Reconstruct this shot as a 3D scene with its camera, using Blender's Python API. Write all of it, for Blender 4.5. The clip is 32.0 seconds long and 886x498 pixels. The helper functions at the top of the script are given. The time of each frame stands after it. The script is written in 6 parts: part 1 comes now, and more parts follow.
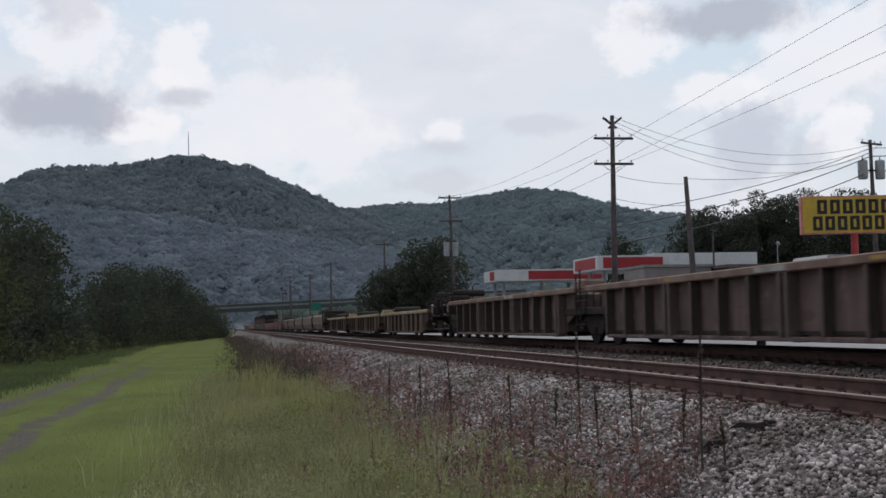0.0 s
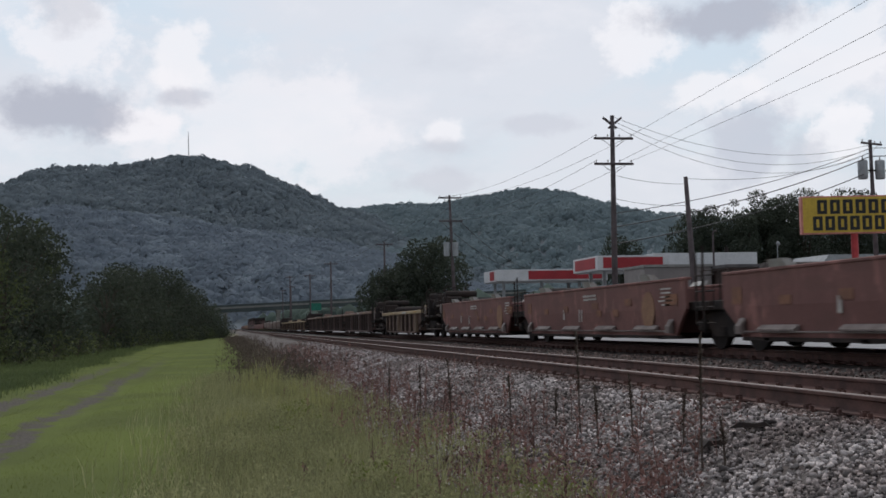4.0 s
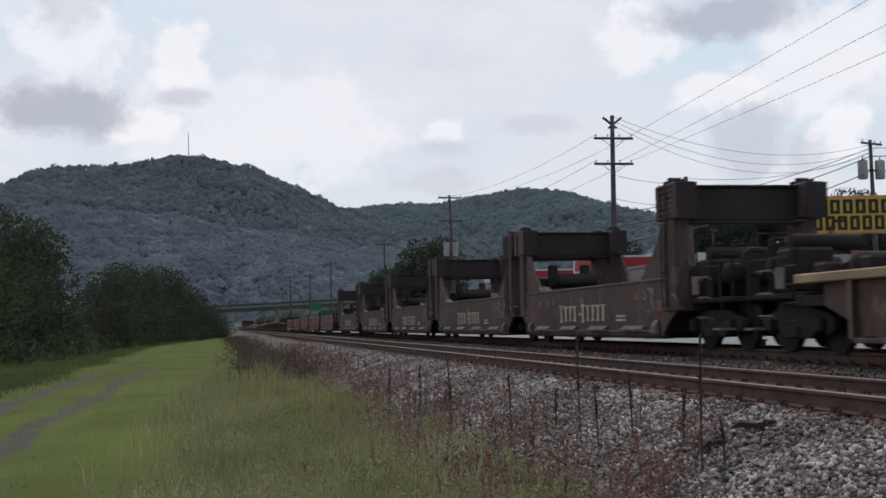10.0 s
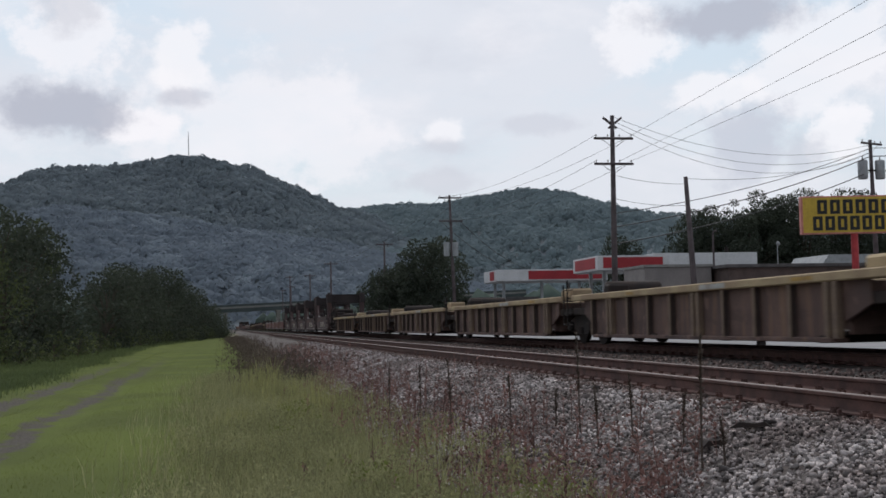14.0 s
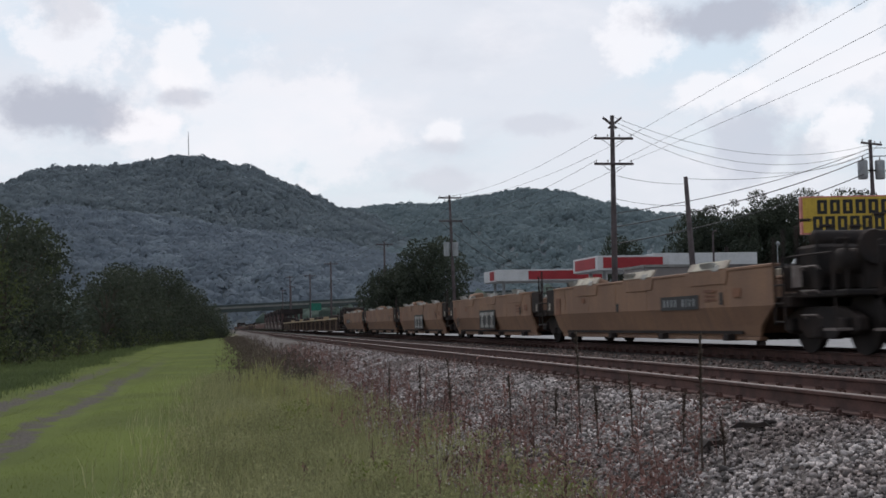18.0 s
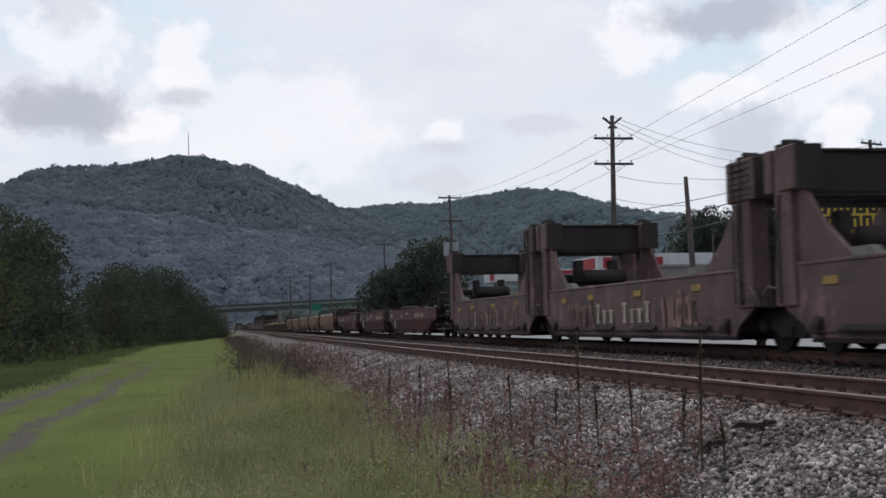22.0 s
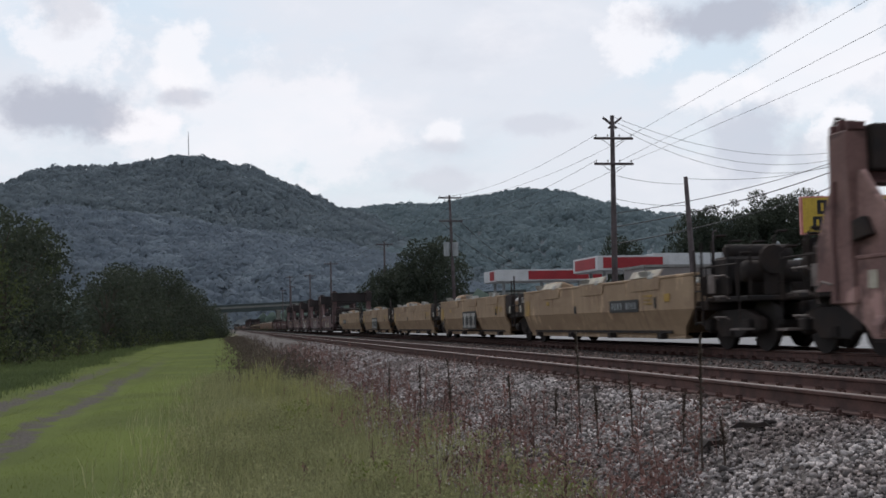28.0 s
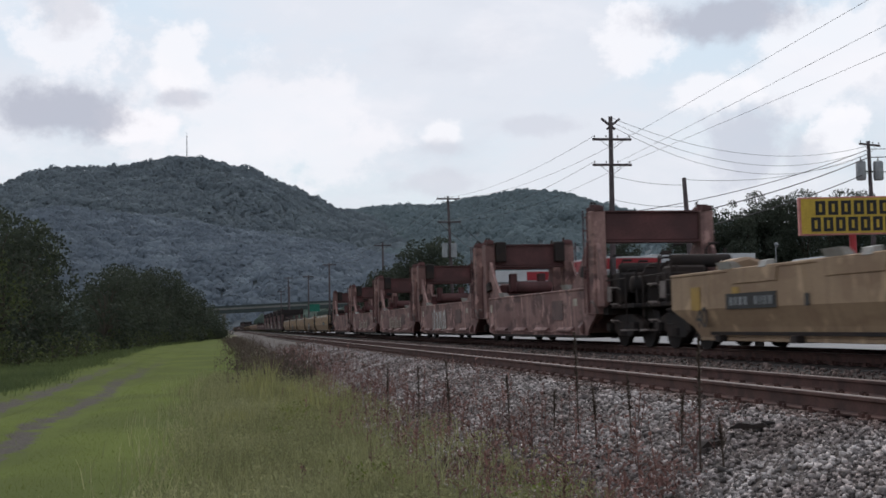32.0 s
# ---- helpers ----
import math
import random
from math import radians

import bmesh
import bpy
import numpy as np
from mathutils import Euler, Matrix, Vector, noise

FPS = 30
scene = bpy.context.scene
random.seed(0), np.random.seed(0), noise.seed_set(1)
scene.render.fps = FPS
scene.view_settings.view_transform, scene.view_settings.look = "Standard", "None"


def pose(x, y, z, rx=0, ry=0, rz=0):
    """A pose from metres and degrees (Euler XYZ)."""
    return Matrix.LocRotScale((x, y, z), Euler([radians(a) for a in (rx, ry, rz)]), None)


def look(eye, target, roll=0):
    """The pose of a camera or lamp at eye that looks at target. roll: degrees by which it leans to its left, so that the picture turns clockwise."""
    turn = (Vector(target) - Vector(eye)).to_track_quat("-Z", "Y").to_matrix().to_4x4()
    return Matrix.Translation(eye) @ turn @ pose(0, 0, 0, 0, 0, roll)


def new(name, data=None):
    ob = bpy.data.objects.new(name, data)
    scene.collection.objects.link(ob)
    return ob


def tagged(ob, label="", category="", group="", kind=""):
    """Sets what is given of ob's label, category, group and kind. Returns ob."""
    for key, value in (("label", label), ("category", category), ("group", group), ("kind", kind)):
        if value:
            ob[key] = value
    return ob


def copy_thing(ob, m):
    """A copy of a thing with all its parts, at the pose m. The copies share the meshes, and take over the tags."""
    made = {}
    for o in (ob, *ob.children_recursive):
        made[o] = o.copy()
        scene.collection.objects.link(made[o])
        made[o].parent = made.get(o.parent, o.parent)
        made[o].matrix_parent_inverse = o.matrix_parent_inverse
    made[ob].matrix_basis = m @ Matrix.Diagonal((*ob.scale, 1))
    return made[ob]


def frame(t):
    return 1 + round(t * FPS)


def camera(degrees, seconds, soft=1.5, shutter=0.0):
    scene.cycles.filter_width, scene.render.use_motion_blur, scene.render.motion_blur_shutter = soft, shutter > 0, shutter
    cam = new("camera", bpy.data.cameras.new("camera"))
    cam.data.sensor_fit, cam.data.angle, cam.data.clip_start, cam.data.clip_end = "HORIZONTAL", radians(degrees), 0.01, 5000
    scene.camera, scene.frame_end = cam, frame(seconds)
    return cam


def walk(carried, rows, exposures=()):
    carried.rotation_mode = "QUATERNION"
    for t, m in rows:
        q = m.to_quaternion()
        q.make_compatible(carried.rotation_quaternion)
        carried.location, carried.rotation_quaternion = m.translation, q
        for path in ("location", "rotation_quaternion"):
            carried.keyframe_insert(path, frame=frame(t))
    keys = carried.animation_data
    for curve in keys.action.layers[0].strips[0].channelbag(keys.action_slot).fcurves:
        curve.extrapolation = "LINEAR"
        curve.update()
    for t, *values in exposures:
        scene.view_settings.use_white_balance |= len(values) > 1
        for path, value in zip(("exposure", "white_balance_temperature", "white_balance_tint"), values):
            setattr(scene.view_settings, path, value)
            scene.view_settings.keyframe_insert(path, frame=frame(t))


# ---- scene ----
# The track runs along +y, x is the offset to its right, z = 0 on the near rail's head.
V = 20.45            # train speed, m/s
EYE = (0.0, 0.0, 0.677)
NEAR_C, FAR_C = 6.12, 10.50   # centres of the two tracks
FAR_Z = 0.10                  # rail head of the far track


def aim(yaw, pitch, roll):
    d = Vector((math.sin(radians(yaw)) * math.cos(radians(pitch)), math.cos(radians(yaw)) * math.cos(radians(pitch)), math.sin(radians(pitch))))
    return look(EYE, Vector(EYE) + d, roll)


cam = camera(39.394, 32.0, soft=1.6, shutter=0.22)
REST = aim(10.226, 3.471, -1.155)
walk(cam, [(0.0, REST), (7.3, REST), (7.5, aim(10.165, 3.50, -1.155)), (7.7, REST), (31.6, REST), (31.8, aim(10.24, 3.485, -1.155)), (32.0, aim(10.30, 3.515, -1.155))],
     exposures=[(0.0, -0.03, 6420, 14), (13.0, 0.0, 6420, 14), (20.0, 0.06, 6420, 14), (32.0, 0.06, 6420, 14)])

# ---- world and sun ----
SUN_AZ, SUN_EL = 8.0, 50.0      # degrees right of +y, above the horizon
world = bpy.data.worlds.new("sky")
scene.world = world
world.use_nodes = True
wt = world.node_tree
wt.nodes.clear()


def wnode(kind, **values):
    n = wt.nodes.new(kind)
    for key, value in values.items():
        n.inputs[key].default_value = value
    return n


def wmath(op, a, b=None, clamp=False):
    n = wt.nodes.new("ShaderNodeMath")
    n.operation, n.use_clamp = op, clamp
    for i, v in enumerate((a, b)):
        if v is None:
            continue
        if isinstance(v, (int, float)):
            n.inputs[i].default_value = v
        else:
            wt.links.new(v, n.inputs[i])
    return n.outputs[0]


def wmix(fac, a, b):
    n = wt.nodes.new("ShaderNodeMix")
    n.data_type = "RGBA"
    for sock, v in ((n.inputs[0], fac), (n.inputs[6], a), (n.inputs[7], b)):
        if isinstance(v, (int, float, tuple)):
            sock.default_value = v
        else:
            wt.links.new(v, sock)
    return n.outputs[2]


def wstep(v, lo, hi):
    n = wt.nodes.new("ShaderNodeMapRange")
    n.interpolation_type = "SMOOTHSTEP"
    wt.links.new(v, n.inputs[0])
    n.inputs[1].default_value, n.inputs[2].default_value = lo, hi
    return n.outputs[0]


sky = wt.nodes.new("ShaderNodeTexSky")
sky.sky_type = "NISHITA"
sky.sun_disc = False
sky.sun_elevation, sky.sun_rotation = radians(SUN_EL), radians(SUN_AZ)
sky.air_density, sky.dust_density = 1.0, 2.5
coord = wt.nodes.new("ShaderNodeTexCoord").outputs["Generated"]


def wnoise(scale, detail, rough, stretch=(1, 1, 1), shift=(0, 0, 0)):
    m = wt.nodes.new("ShaderNodeMapping")
    wt.links.new(coord, m.inputs[0])
    m.inputs["Scale"].default_value, m.inputs["Location"].default_value = stretch, shift
    n = wnode("ShaderNodeTexNoise", Scale=scale, Detail=detail, Roughness=rough)
    wt.links.new(m.outputs[0], n.inputs["Vector"])
    return n.outputs[0]


def wdir(az, el):
    return (math.sin(radians(az)) * math.cos(radians(el)), math.cos(radians(az)) * math.cos(radians(el)), math.sin(radians(el)))


def blob(az, el, wide, high, ragged, seed, crisp):
    """How far inside a cloud of that centre and half size, in degrees, a direction lies (1 at the core)."""
    c, a = Vector(wdir(az, el)), radians(az)
    right = Vector((math.cos(a), -math.sin(a), 0))
    top = right.cross(c)
    d2 = None
    for axis, size in ((right, wide), (top, high)):
        n = wt.nodes.new("ShaderNodeVectorMath")
        n.operation = "DOT_PRODUCT"
        wt.links.new(coord, n.inputs[0])
        n.inputs[1].default_value = axis / math.tan(radians(size))
        v = wmath("POWER", wmath("ADD", n.outputs["Value"], -axis.dot(c) / math.tan(radians(size))), 2)
        d2 = v if d2 is None else wmath("ADD", d2, v)
    e = wmath("ADD", wmath("SQRT", d2), wmath("MULTIPLY", wmath("SUBTRACT", wnoise(21, 10, 0.62, (1, 1, 1.2), shift=(seed, seed * 2, 0)), 0.5), ragged))
    return wstep(e, 1.12, 1.12 - crisp)


GAIN = 1 / 0.11
thin = wstep(wnoise(2.6, 8, 0.6, (1, 1, 2.6), (0.3, 1.7, 0.0)), 0.40, 0.60)
puffs = wstep(wnoise(5.5, 8, 0.58, (1, 1, 2.0), (2.1, 0.4, 0.3)), 0.48, 0.66)
shade = wstep(wnoise(4.2, 6, 0.6, (1, 1, 2.4), (4.2, 3.1, 0.8)), 0.52, 0.75)
col = wmix(0.72, sky.outputs[0], (0.60 * GAIN, 0.735 * GAIN, 0.80 * GAIN, 1))
col = wmix(wmath("MULTIPLY", thin, 0.8), col, (0.75 * GAIN, 0.78 * GAIN, 0.82 * GAIN, 1))
col = wmix(wmath("MULTIPLY", puffs, 0.6), col, (0.86 * GAIN, 0.875 * GAIN, 0.90 * GAIN, 1))
col = wmix(wmath("MULTIPLY", shade, 0.32), col, (0.52 * GAIN, 0.56 * GAIN, 0.63 * GAIN, 1))


def cloud(az, el, wide, high, ragged, seed, strength, c, crisp=0.7):
    global col
    col = wmix(wmath("MULTIPLY", blob(az, el, wide, high, ragged, seed, crisp), strength), col, (c[0] * GAIN, c[1] * GAIN, c[2] * GAIN, 1))


cloud(1.9, 9.1, 5.8, 3.60, 2.6, 1, 0.60, (0.92, 0.92, 0.93), 0.55)
cloud(-6.0, 12.9, 3.3, 2.5, 3.2, 2, 0.70, (0.93, 0.93, 0.94), 0.51)
cloud(-6.5, 14.7, 1.9, 1.44, 2.6, 13, 0.5, (0.56, 0.58, 0.63))
cloud(-3.6, 9.3, 2.3, 1.01, 2.6, 14, 0.88, (0.93, 0.93, 0.94), 0.46)
cloud(-6.8, 9.8, 3.5, 1.37, 2.2, 3, 0.85, (0.45, 0.48, 0.55), 0.75)
cloud(-1.6, 12.0, 1.7, 1.66, 2.6, 4, 0.70, (0.95, 0.95, 0.95), 0.51)
cloud(-1.8, 10.5, 1.4, 0.58, 2.2, 5, 0.7, (0.56, 0.58, 0.64))
cloud(27.7, 11.4, 3.6, 2.45, 3.0, 7, 0.68, (0.93, 0.94, 0.95), 0.51)
cloud(19.8, 12.6, 1.9, 1.58, 2.8, 15, 0.73, (0.93, 0.94, 0.95), 0.46)
cloud(23.5, 13.6, 4.2, 1.22, 2.2, 6, 0.85, (0.46, 0.49, 0.56), 0.8)
cloud(24.2, 7.9, 2.2, 2.02, 2.8, 8, 0.75, (0.56, 0.60, 0.67), 0.7)
cloud(28.2, 8.4, 1.3, 1.87, 2.8, 16, 0.83, (0.93, 0.94, 0.95), 0.41)
cloud(26.7, 7.4, 1.2, 1.30, 2.6, 17, 0.6, (0.58, 0.62, 0.68))
cloud(22.8, 10.2, 1.9, 0.86, 2.6, 9, 0.78, (0.92, 0.93, 0.94), 0.51)
cloud(10.5, 8.9, 1.0, 0.65, 2.4, 18, 0.78, (0.92, 0.93, 0.94), 0.51)
cloud(10.5, 8.2, 1.2, 0.50, 2.2, 10, 0.6, (0.62, 0.65, 0.70))
cloud(14.7, 9.1, 2.4, 0.58, 2.4, 11, 0.55, (0.60, 0.63, 0.69))
cloud(10.2, 6.5, 2.0, 0.65, 2.4, 12, 0.6, (0.62, 0.65, 0.70))
# the sky falls off away from the veiled sun
ahead = wt.nodes.new("ShaderNodeVectorMath")
ahead.operation = "DOT_PRODUCT"
wt.links.new(coord, ahead.inputs[0])
ahead.inputs[1].default_value = wdir(SUN_AZ, 12.0)
fall = wmath("ADD", wmath("MULTIPLY", wstep(ahead.outputs["Value"], -0.75, 0.6), 0.28), 0.72)
col = wmix(fall, (0.0, 0.0, 0.0, 1), col)
back = wnode("ShaderNodeBackground", Strength=0.11)
wt.links.new(col, back.inputs[0])
wout = wt.nodes.new("ShaderNodeOutputWorld")
wt.links.new(back.outputs[0], wout.inputs[0])

sun = new("sun", bpy.data.lights.new("sun", "SUN"))
sun.data.energy, sun.data.angle, sun.data.color = 1.1, radians(12), (1.0, 0.95, 0.86)
sun.matrix_world = look(Vector(wdir(SUN_AZ, SUN_EL)) * 50, (0, 0, 0))


# ---- materials ----
def material(name, color, rough=0.8, metal=0.0, second=None, mix=0.5, grain=30.0, patch=2.0, bump=0.15, streak=None, by_piece=0.0, island=False, spec=0.3, thin=0.0, blotch=None):
    """A surface of two tones: large patches and fine grain, with relief; streak: a third tone that runs down in streaks."""
    m = bpy.data.materials.new(name)
    m.use_nodes = True
    t = m.node_tree
    b = t.nodes["Principled BSDF"]
    b.inputs["Roughness"].default_value, b.inputs["Metallic"].default_value = rough, metal
    b.inputs["Specular IOR Level"].default_value = spec
    tc = t.nodes.new("ShaderNodeTexCoord").outputs["Object"]

    def nz(scale, detail=5, stretch=None):
        n = t.nodes.new("ShaderNodeTexNoise")
        n.inputs["Scale"].default_value, n.inputs["Detail"].default_value = scale, detail
        src = tc
        if stretch:
            mp = t.nodes.new("ShaderNodeMapping")
            mp.inputs["Scale"].default_value = stretch
            t.links.new(tc, mp.inputs[0])
            src = mp.outputs[0]
        t.links.new(src, n.inputs["Vector"])
        return n.outputs[0]

    def ramp(v, lo, hi):
        n = t.nodes.new("ShaderNodeMapRange")
        n.interpolation_type = "SMOOTHSTEP"
        t.links.new(v, n.inputs[0])
        n.inputs[1].default_value, n.inputs[2].default_value = lo, hi
        return n.outputs[0]

    def blend(fac, a, c):
        n = t.nodes.new("ShaderNodeMix")
        n.data_type = "RGBA"
        for sock, v in ((n.inputs[0], fac), (n.inputs[6], a), (n.inputs[7], c)):
            if isinstance(v, (float, int)):
                sock.default_value = v
            elif isinstance(v, tuple):
                sock.default_value = (*v[:3], 1)
            else:
                t.links.new(v, sock)
        return n.outputs[2]

    second = second or tuple(c * 0.7 for c in color)
    fine = nz(grain, 6)
    colr = blend(ramp(nz(patch, 5), 0.5 - 0.32 * mix, 0.78 - 0.25 * mix), color, second)
    colr = blend(ramp(fine, 0.35, 0.75), colr, blend(0.35, colr, tuple(c * 0.55 for c in second)))
    if streak:
        colr = blend(ramp(nz(1.0, 7, (2.0, 5.5, 0.5)), 0.5, 0.72), colr, streak)
    if blotch:
        colr = blend(ramp(nz(1.3, 8, (1.0, 0.7, 1.6)), 0.53, 0.60), colr, blend(0.35, blotch, colr))
        colr = blend(ramp(nz(3.1, 7, (1.0, 1.0, 0.55)), 0.60, 0.66), colr, blend(0.45, tuple(min(1, c * 1.6) for c in color), colr))
    if by_piece or island:
        src = t.nodes.new("ShaderNodeNewGeometry").outputs["Random Per Island"] if island else t.nodes.new("ShaderNodeObjectInfo").outputs["Random"]
        hsv = t.nodes.new("ShaderNodeHueSaturation")
        mr = t.nodes.new("ShaderNodeMapRange")
        t.links.new(src, mr.inputs[0])
        mr.inputs[3].default_value, mr.inputs[4].default_value = 1 - by_piece, 1 + by_piece
        t.links.new(mr.outputs[0], hsv.inputs["Value"])
        t.links.new(colr, hsv.inputs["Color"])
        colr = hsv.outputs[0]
    t.links.new(colr, b.inputs["Base Color"])
    if thin:
        tr = t.nodes.new("ShaderNodeBsdfTranslucent")
        mx = t.nodes.new("ShaderNodeMixShader")
        mx.inputs[0].default_value = thin
        t.links.new(colr, tr.inputs[0])
        t.links.new(b.outputs[0], mx.inputs[1])
        t.links.new(tr.outputs[0], mx.inputs[2])
        t.links.new(mx.outputs[0], t.nodes["Material Output"].inputs[0])
    if bump:
        bp = t.nodes.new("ShaderNodeBump")
        bp.inputs["Strength"].default_value, bp.inputs["Distance"].default_value = bump, 0.02
        t.links.new(fine, bp.inputs["Height"])
        t.links.new(bp.outputs[0], b.inputs["Normal"])
    return m


STEEL_HEAD = material("rail_head", (0.20, 0.155, 0.14), 0.48, 0.7, (0.15, 0.10, 0.085), 0.4, 60, 3, 0.05)
RAIL_RUST = material("rail_rust", (0.128, 0.066, 0.055), 0.85, 0.0, (0.075, 0.042, 0.037), 0.5, 50, 4, 0.2)
TIE_WOOD = material("tie_wood", (0.10, 0.075, 0.065), 0.9, 0, (0.055, 0.045, 0.042), 0.5, 40, 3, 0.4, by_piece=0.3)
# bed kept darker than the stones, painting the shade in their gaps
BALLAST_BED = material("ballast_bed", (0.13, 0.115, 0.108), 0.95, 0, (0.085, 0.068, 0.062), 0.6, 22, 1.2, 0.9)
STONE = material("ballast_stone", (0.43, 0.385, 0.375), 0.9, 0, (0.205, 0.165, 0.155), 0.5, 40, 0.8, 0.4, by_piece=0.75, island=True)
RUSTY_STONE = material("rusty_stone", (0.205, 0.150, 0.135), 0.9, 0, (0.105, 0.074, 0.068), 0.5, 40, 0.8, 0.4, by_piece=0.6, island=True)
# bed under the far track, darker than BALLAST_BED
DARK_BED = material("dark_track_bed", (0.075, 0.066, 0.062), 0.95, 0, (0.04, 0.036, 0.034), 0.5, 20, 1.5, 0.8)
SOIL = material("soil", (0.15, 0.125, 0.085), 0.95, 0, (0.13, 0.13, 0.065), 0.6, 18, 0.7, 0.6)
GRASS_GROUND = material("meadow_ground", (0.128, 0.156, 0.042), 0.95, 0, (0.098, 0.118, 0.038), 0.6, 30, 0.28, 0.8, spec=0.04)


def worn_ruts(m, centers, half, color):
    """Two wandering, patchy wheel ruts of bare gravel along the track, fading out with distance."""
    t = m.node_tree
    sock = t.nodes["Principled BSDF"].inputs["Base Color"]
    under = sock.links[0].from_socket

    def calc(op, a, b=0.0):
        n = t.nodes.new("ShaderNodeMath")
        n.operation = op
        for i, v in enumerate((a, b)):
            if isinstance(v, (int, float)):
                n.inputs[i].default_value = v
            else:
                t.links.new(v, n.inputs[i])
        return n.outputs[0]

    def soft(v, lo, hi):
        n = t.nodes.new("ShaderNodeMapRange")
        n.interpolation_type = "SMOOTHSTEP"
        t.links.new(v, n.inputs[0])
        n.inputs[1].default_value, n.inputs[2].default_value = lo, hi
        return n.outputs[0]

    def nz(scale, detail):
        n = t.nodes.new("ShaderNodeTexNoise")
        n.inputs["Scale"].default_value, n.inputs["Detail"].default_value = scale, detail
        t.links.new(tc, n.inputs["Vector"])
        return n.outputs[0]

    tc = t.nodes.new("ShaderNodeTexCoord").outputs["Object"]
    xyz = t.nodes.new("ShaderNodeSeparateXYZ")
    t.links.new(tc, xyz.inputs[0])
    x = calc("ADD", calc("ADD", xyz.outputs[0], calc("MULTIPLY", calc("SUBTRACT", nz(0.16, 2), 0.5), 0.9)), calc("MULTIPLY", calc("SUBTRACT", nz(1.6, 6), 0.5), 0.8))
    mask = None
    for c in centers:
        k = soft(calc("ABSOLUTE", calc("SUBTRACT", x, c)), half * 1.25, half * 0.7)
        mask = k if mask is None else calc("MAXIMUM", mask, k)
    mask = calc("MULTIPLY", calc("MULTIPLY", mask, soft(nz(1.1, 7), 0.33, 0.48)), soft(xyz.outputs[1], 85.0, 38.0))
    grit = t.nodes.new("ShaderNodeMix")
    grit.data_type = "RGBA"
    t.links.new(soft(nz(26.0, 3), 0.4, 0.65), grit.inputs[0])
    grit.inputs[6].default_value, grit.inputs[7].default_value = (*color, 1), (*[c * 1.75 for c in color], 1)
    mx = t.nodes.new("ShaderNodeMix")
    mx.data_type = "RGBA"
    t.links.new(mask, mx.inputs[0])
    t.links.new(under, mx.inputs[6])
    t.links.new(grit.outputs[2], mx.inputs[7])
    t.links.new(mx.outputs[2], sock)


worn_ruts(GRASS_GROUND, (-5.05, -3.35), 0.24, (0.076, 0.068, 0.060))
PAVEMENT = material("worn_asphalt", (0.29, 0.285, 0.29), 0.9, 0, (0.23, 0.225, 0.23), 0.5, 24, 0.6, 0.2)
GRASS_BLADE = material("grass_blade", (0.182, 0.212, 0.060), 0.9, 0, (0.145, 0.168, 0.053), 0.6, 3, 0.28, 0, spec=0.05, by_piece=0.10, island=True, thin=0.62)
GRASS_PALE = material("pale_weed", (0.325, 0.32, 0.17), 0.85, 0, (0.24, 0.24, 0.12), 0.5, 4, 0.5, 0, by_piece=0.35, island=True, thin=0.45)
GRASS_YELLOW = material("yellow_tuft", (0.31, 0.305, 0.125), 0.85, 0, (0.24, 0.24, 0.11), 0.5, 4, 0.5, 0, by_piece=0.25, island=True, thin=0.62)
GRASS_DARK = material("shaded_tall_grass", (0.135, 0.165, 0.066), 0.8, 0, (0.092, 0.120, 0.050), 0.6, 3, 0.25, 0, by_piece=0.3, island=True, thin=0.4)
FAR_STALK = material("brown_weed", (0.120, 0.088, 0.074), 0.9, 0, (0.085, 0.070, 0.055), 0.5, 8, 0.8, 0, by_piece=0.35, island=True, thin=0.3)
STALK = material("dry_stalk", (0.250, 0.140, 0.122), 0.9, 0, (0.160, 0.094, 0.084), 0.5, 8, 0.8, 0, by_piece=0.45, island=True, thin=0.3)
BARK = material("bark", (0.10, 0.08, 0.065), 0.95, 0, (0.06, 0.05, 0.04), 0.5, 25, 3, 0.6)
LEAF = material("leaf", (0.064, 0.076, 0.054), 0.8, 0, (0.047, 0.057, 0.041), 0.6, 2, 0.35, 0, by_piece=0.2, island=True, thin=0.35)
LEAF_LIGHT = material("leaf_light", (0.090, 0.108, 0.044), 0.8, 0, (0.062, 0.076, 0.036), 0.6, 2, 0.3, 0, by_piece=0.22, island=True, thin=0.35)
# hill foliage: the blue haze of distance is mixed into these base colours
FOREST = material("far_forest_haze_tint", (0.335, 0.380, 0.408), 0.95, 0, (0.225, 0.262, 0.290), 0.8, 0.05, 0.03, 0, by_piece=0.06, island=True, thin=0.5, spec=0.0)
FOREST_PALE = material("pale_forest_haze_tint", (0.295, 0.355, 0.372), 0.95, 0, (0.235, 0.290, 0.312), 0.7, 0.05, 0.022, 0, by_piece=0.06, island=True, thin=0.5, spec=0.0)
FOOTHILL = material("foothill_haze_tint", (0.370, 0.418, 0.466), 0.95, 0, (0.245, 0.284, 0.330), 0.8, 0.05, 0.035, 0, by_piece=0.06, island=True, thin=0.5, spec=0.0)
# valley trees keep some painted haze: paler and bluer than LEAF
WOODS = material("valley_woods_haze_tint", (0.135, 0.168, 0.145), 0.95, 0, (0.100, 0.128, 0.112), 0.7, 0.3, 0.05, 0, by_piece=0.2, island=True, thin=0.35, spec=0.0)
# slope under the crowns, with the same haze painted into its colour
FOREST_FLOOR = material("forest_floor_haze_tint", (0.22, 0.235, 0.255), 0.95, 0, (0.17, 0.205, 0.225), 0.6, 0.05, 0.005, 0)
POLE_WOOD = material("pole_wood", (0.115, 0.092, 0.095), 0.9, 0, (0.075, 0.06, 0.062), 0.5, 35, 2, 0.4)
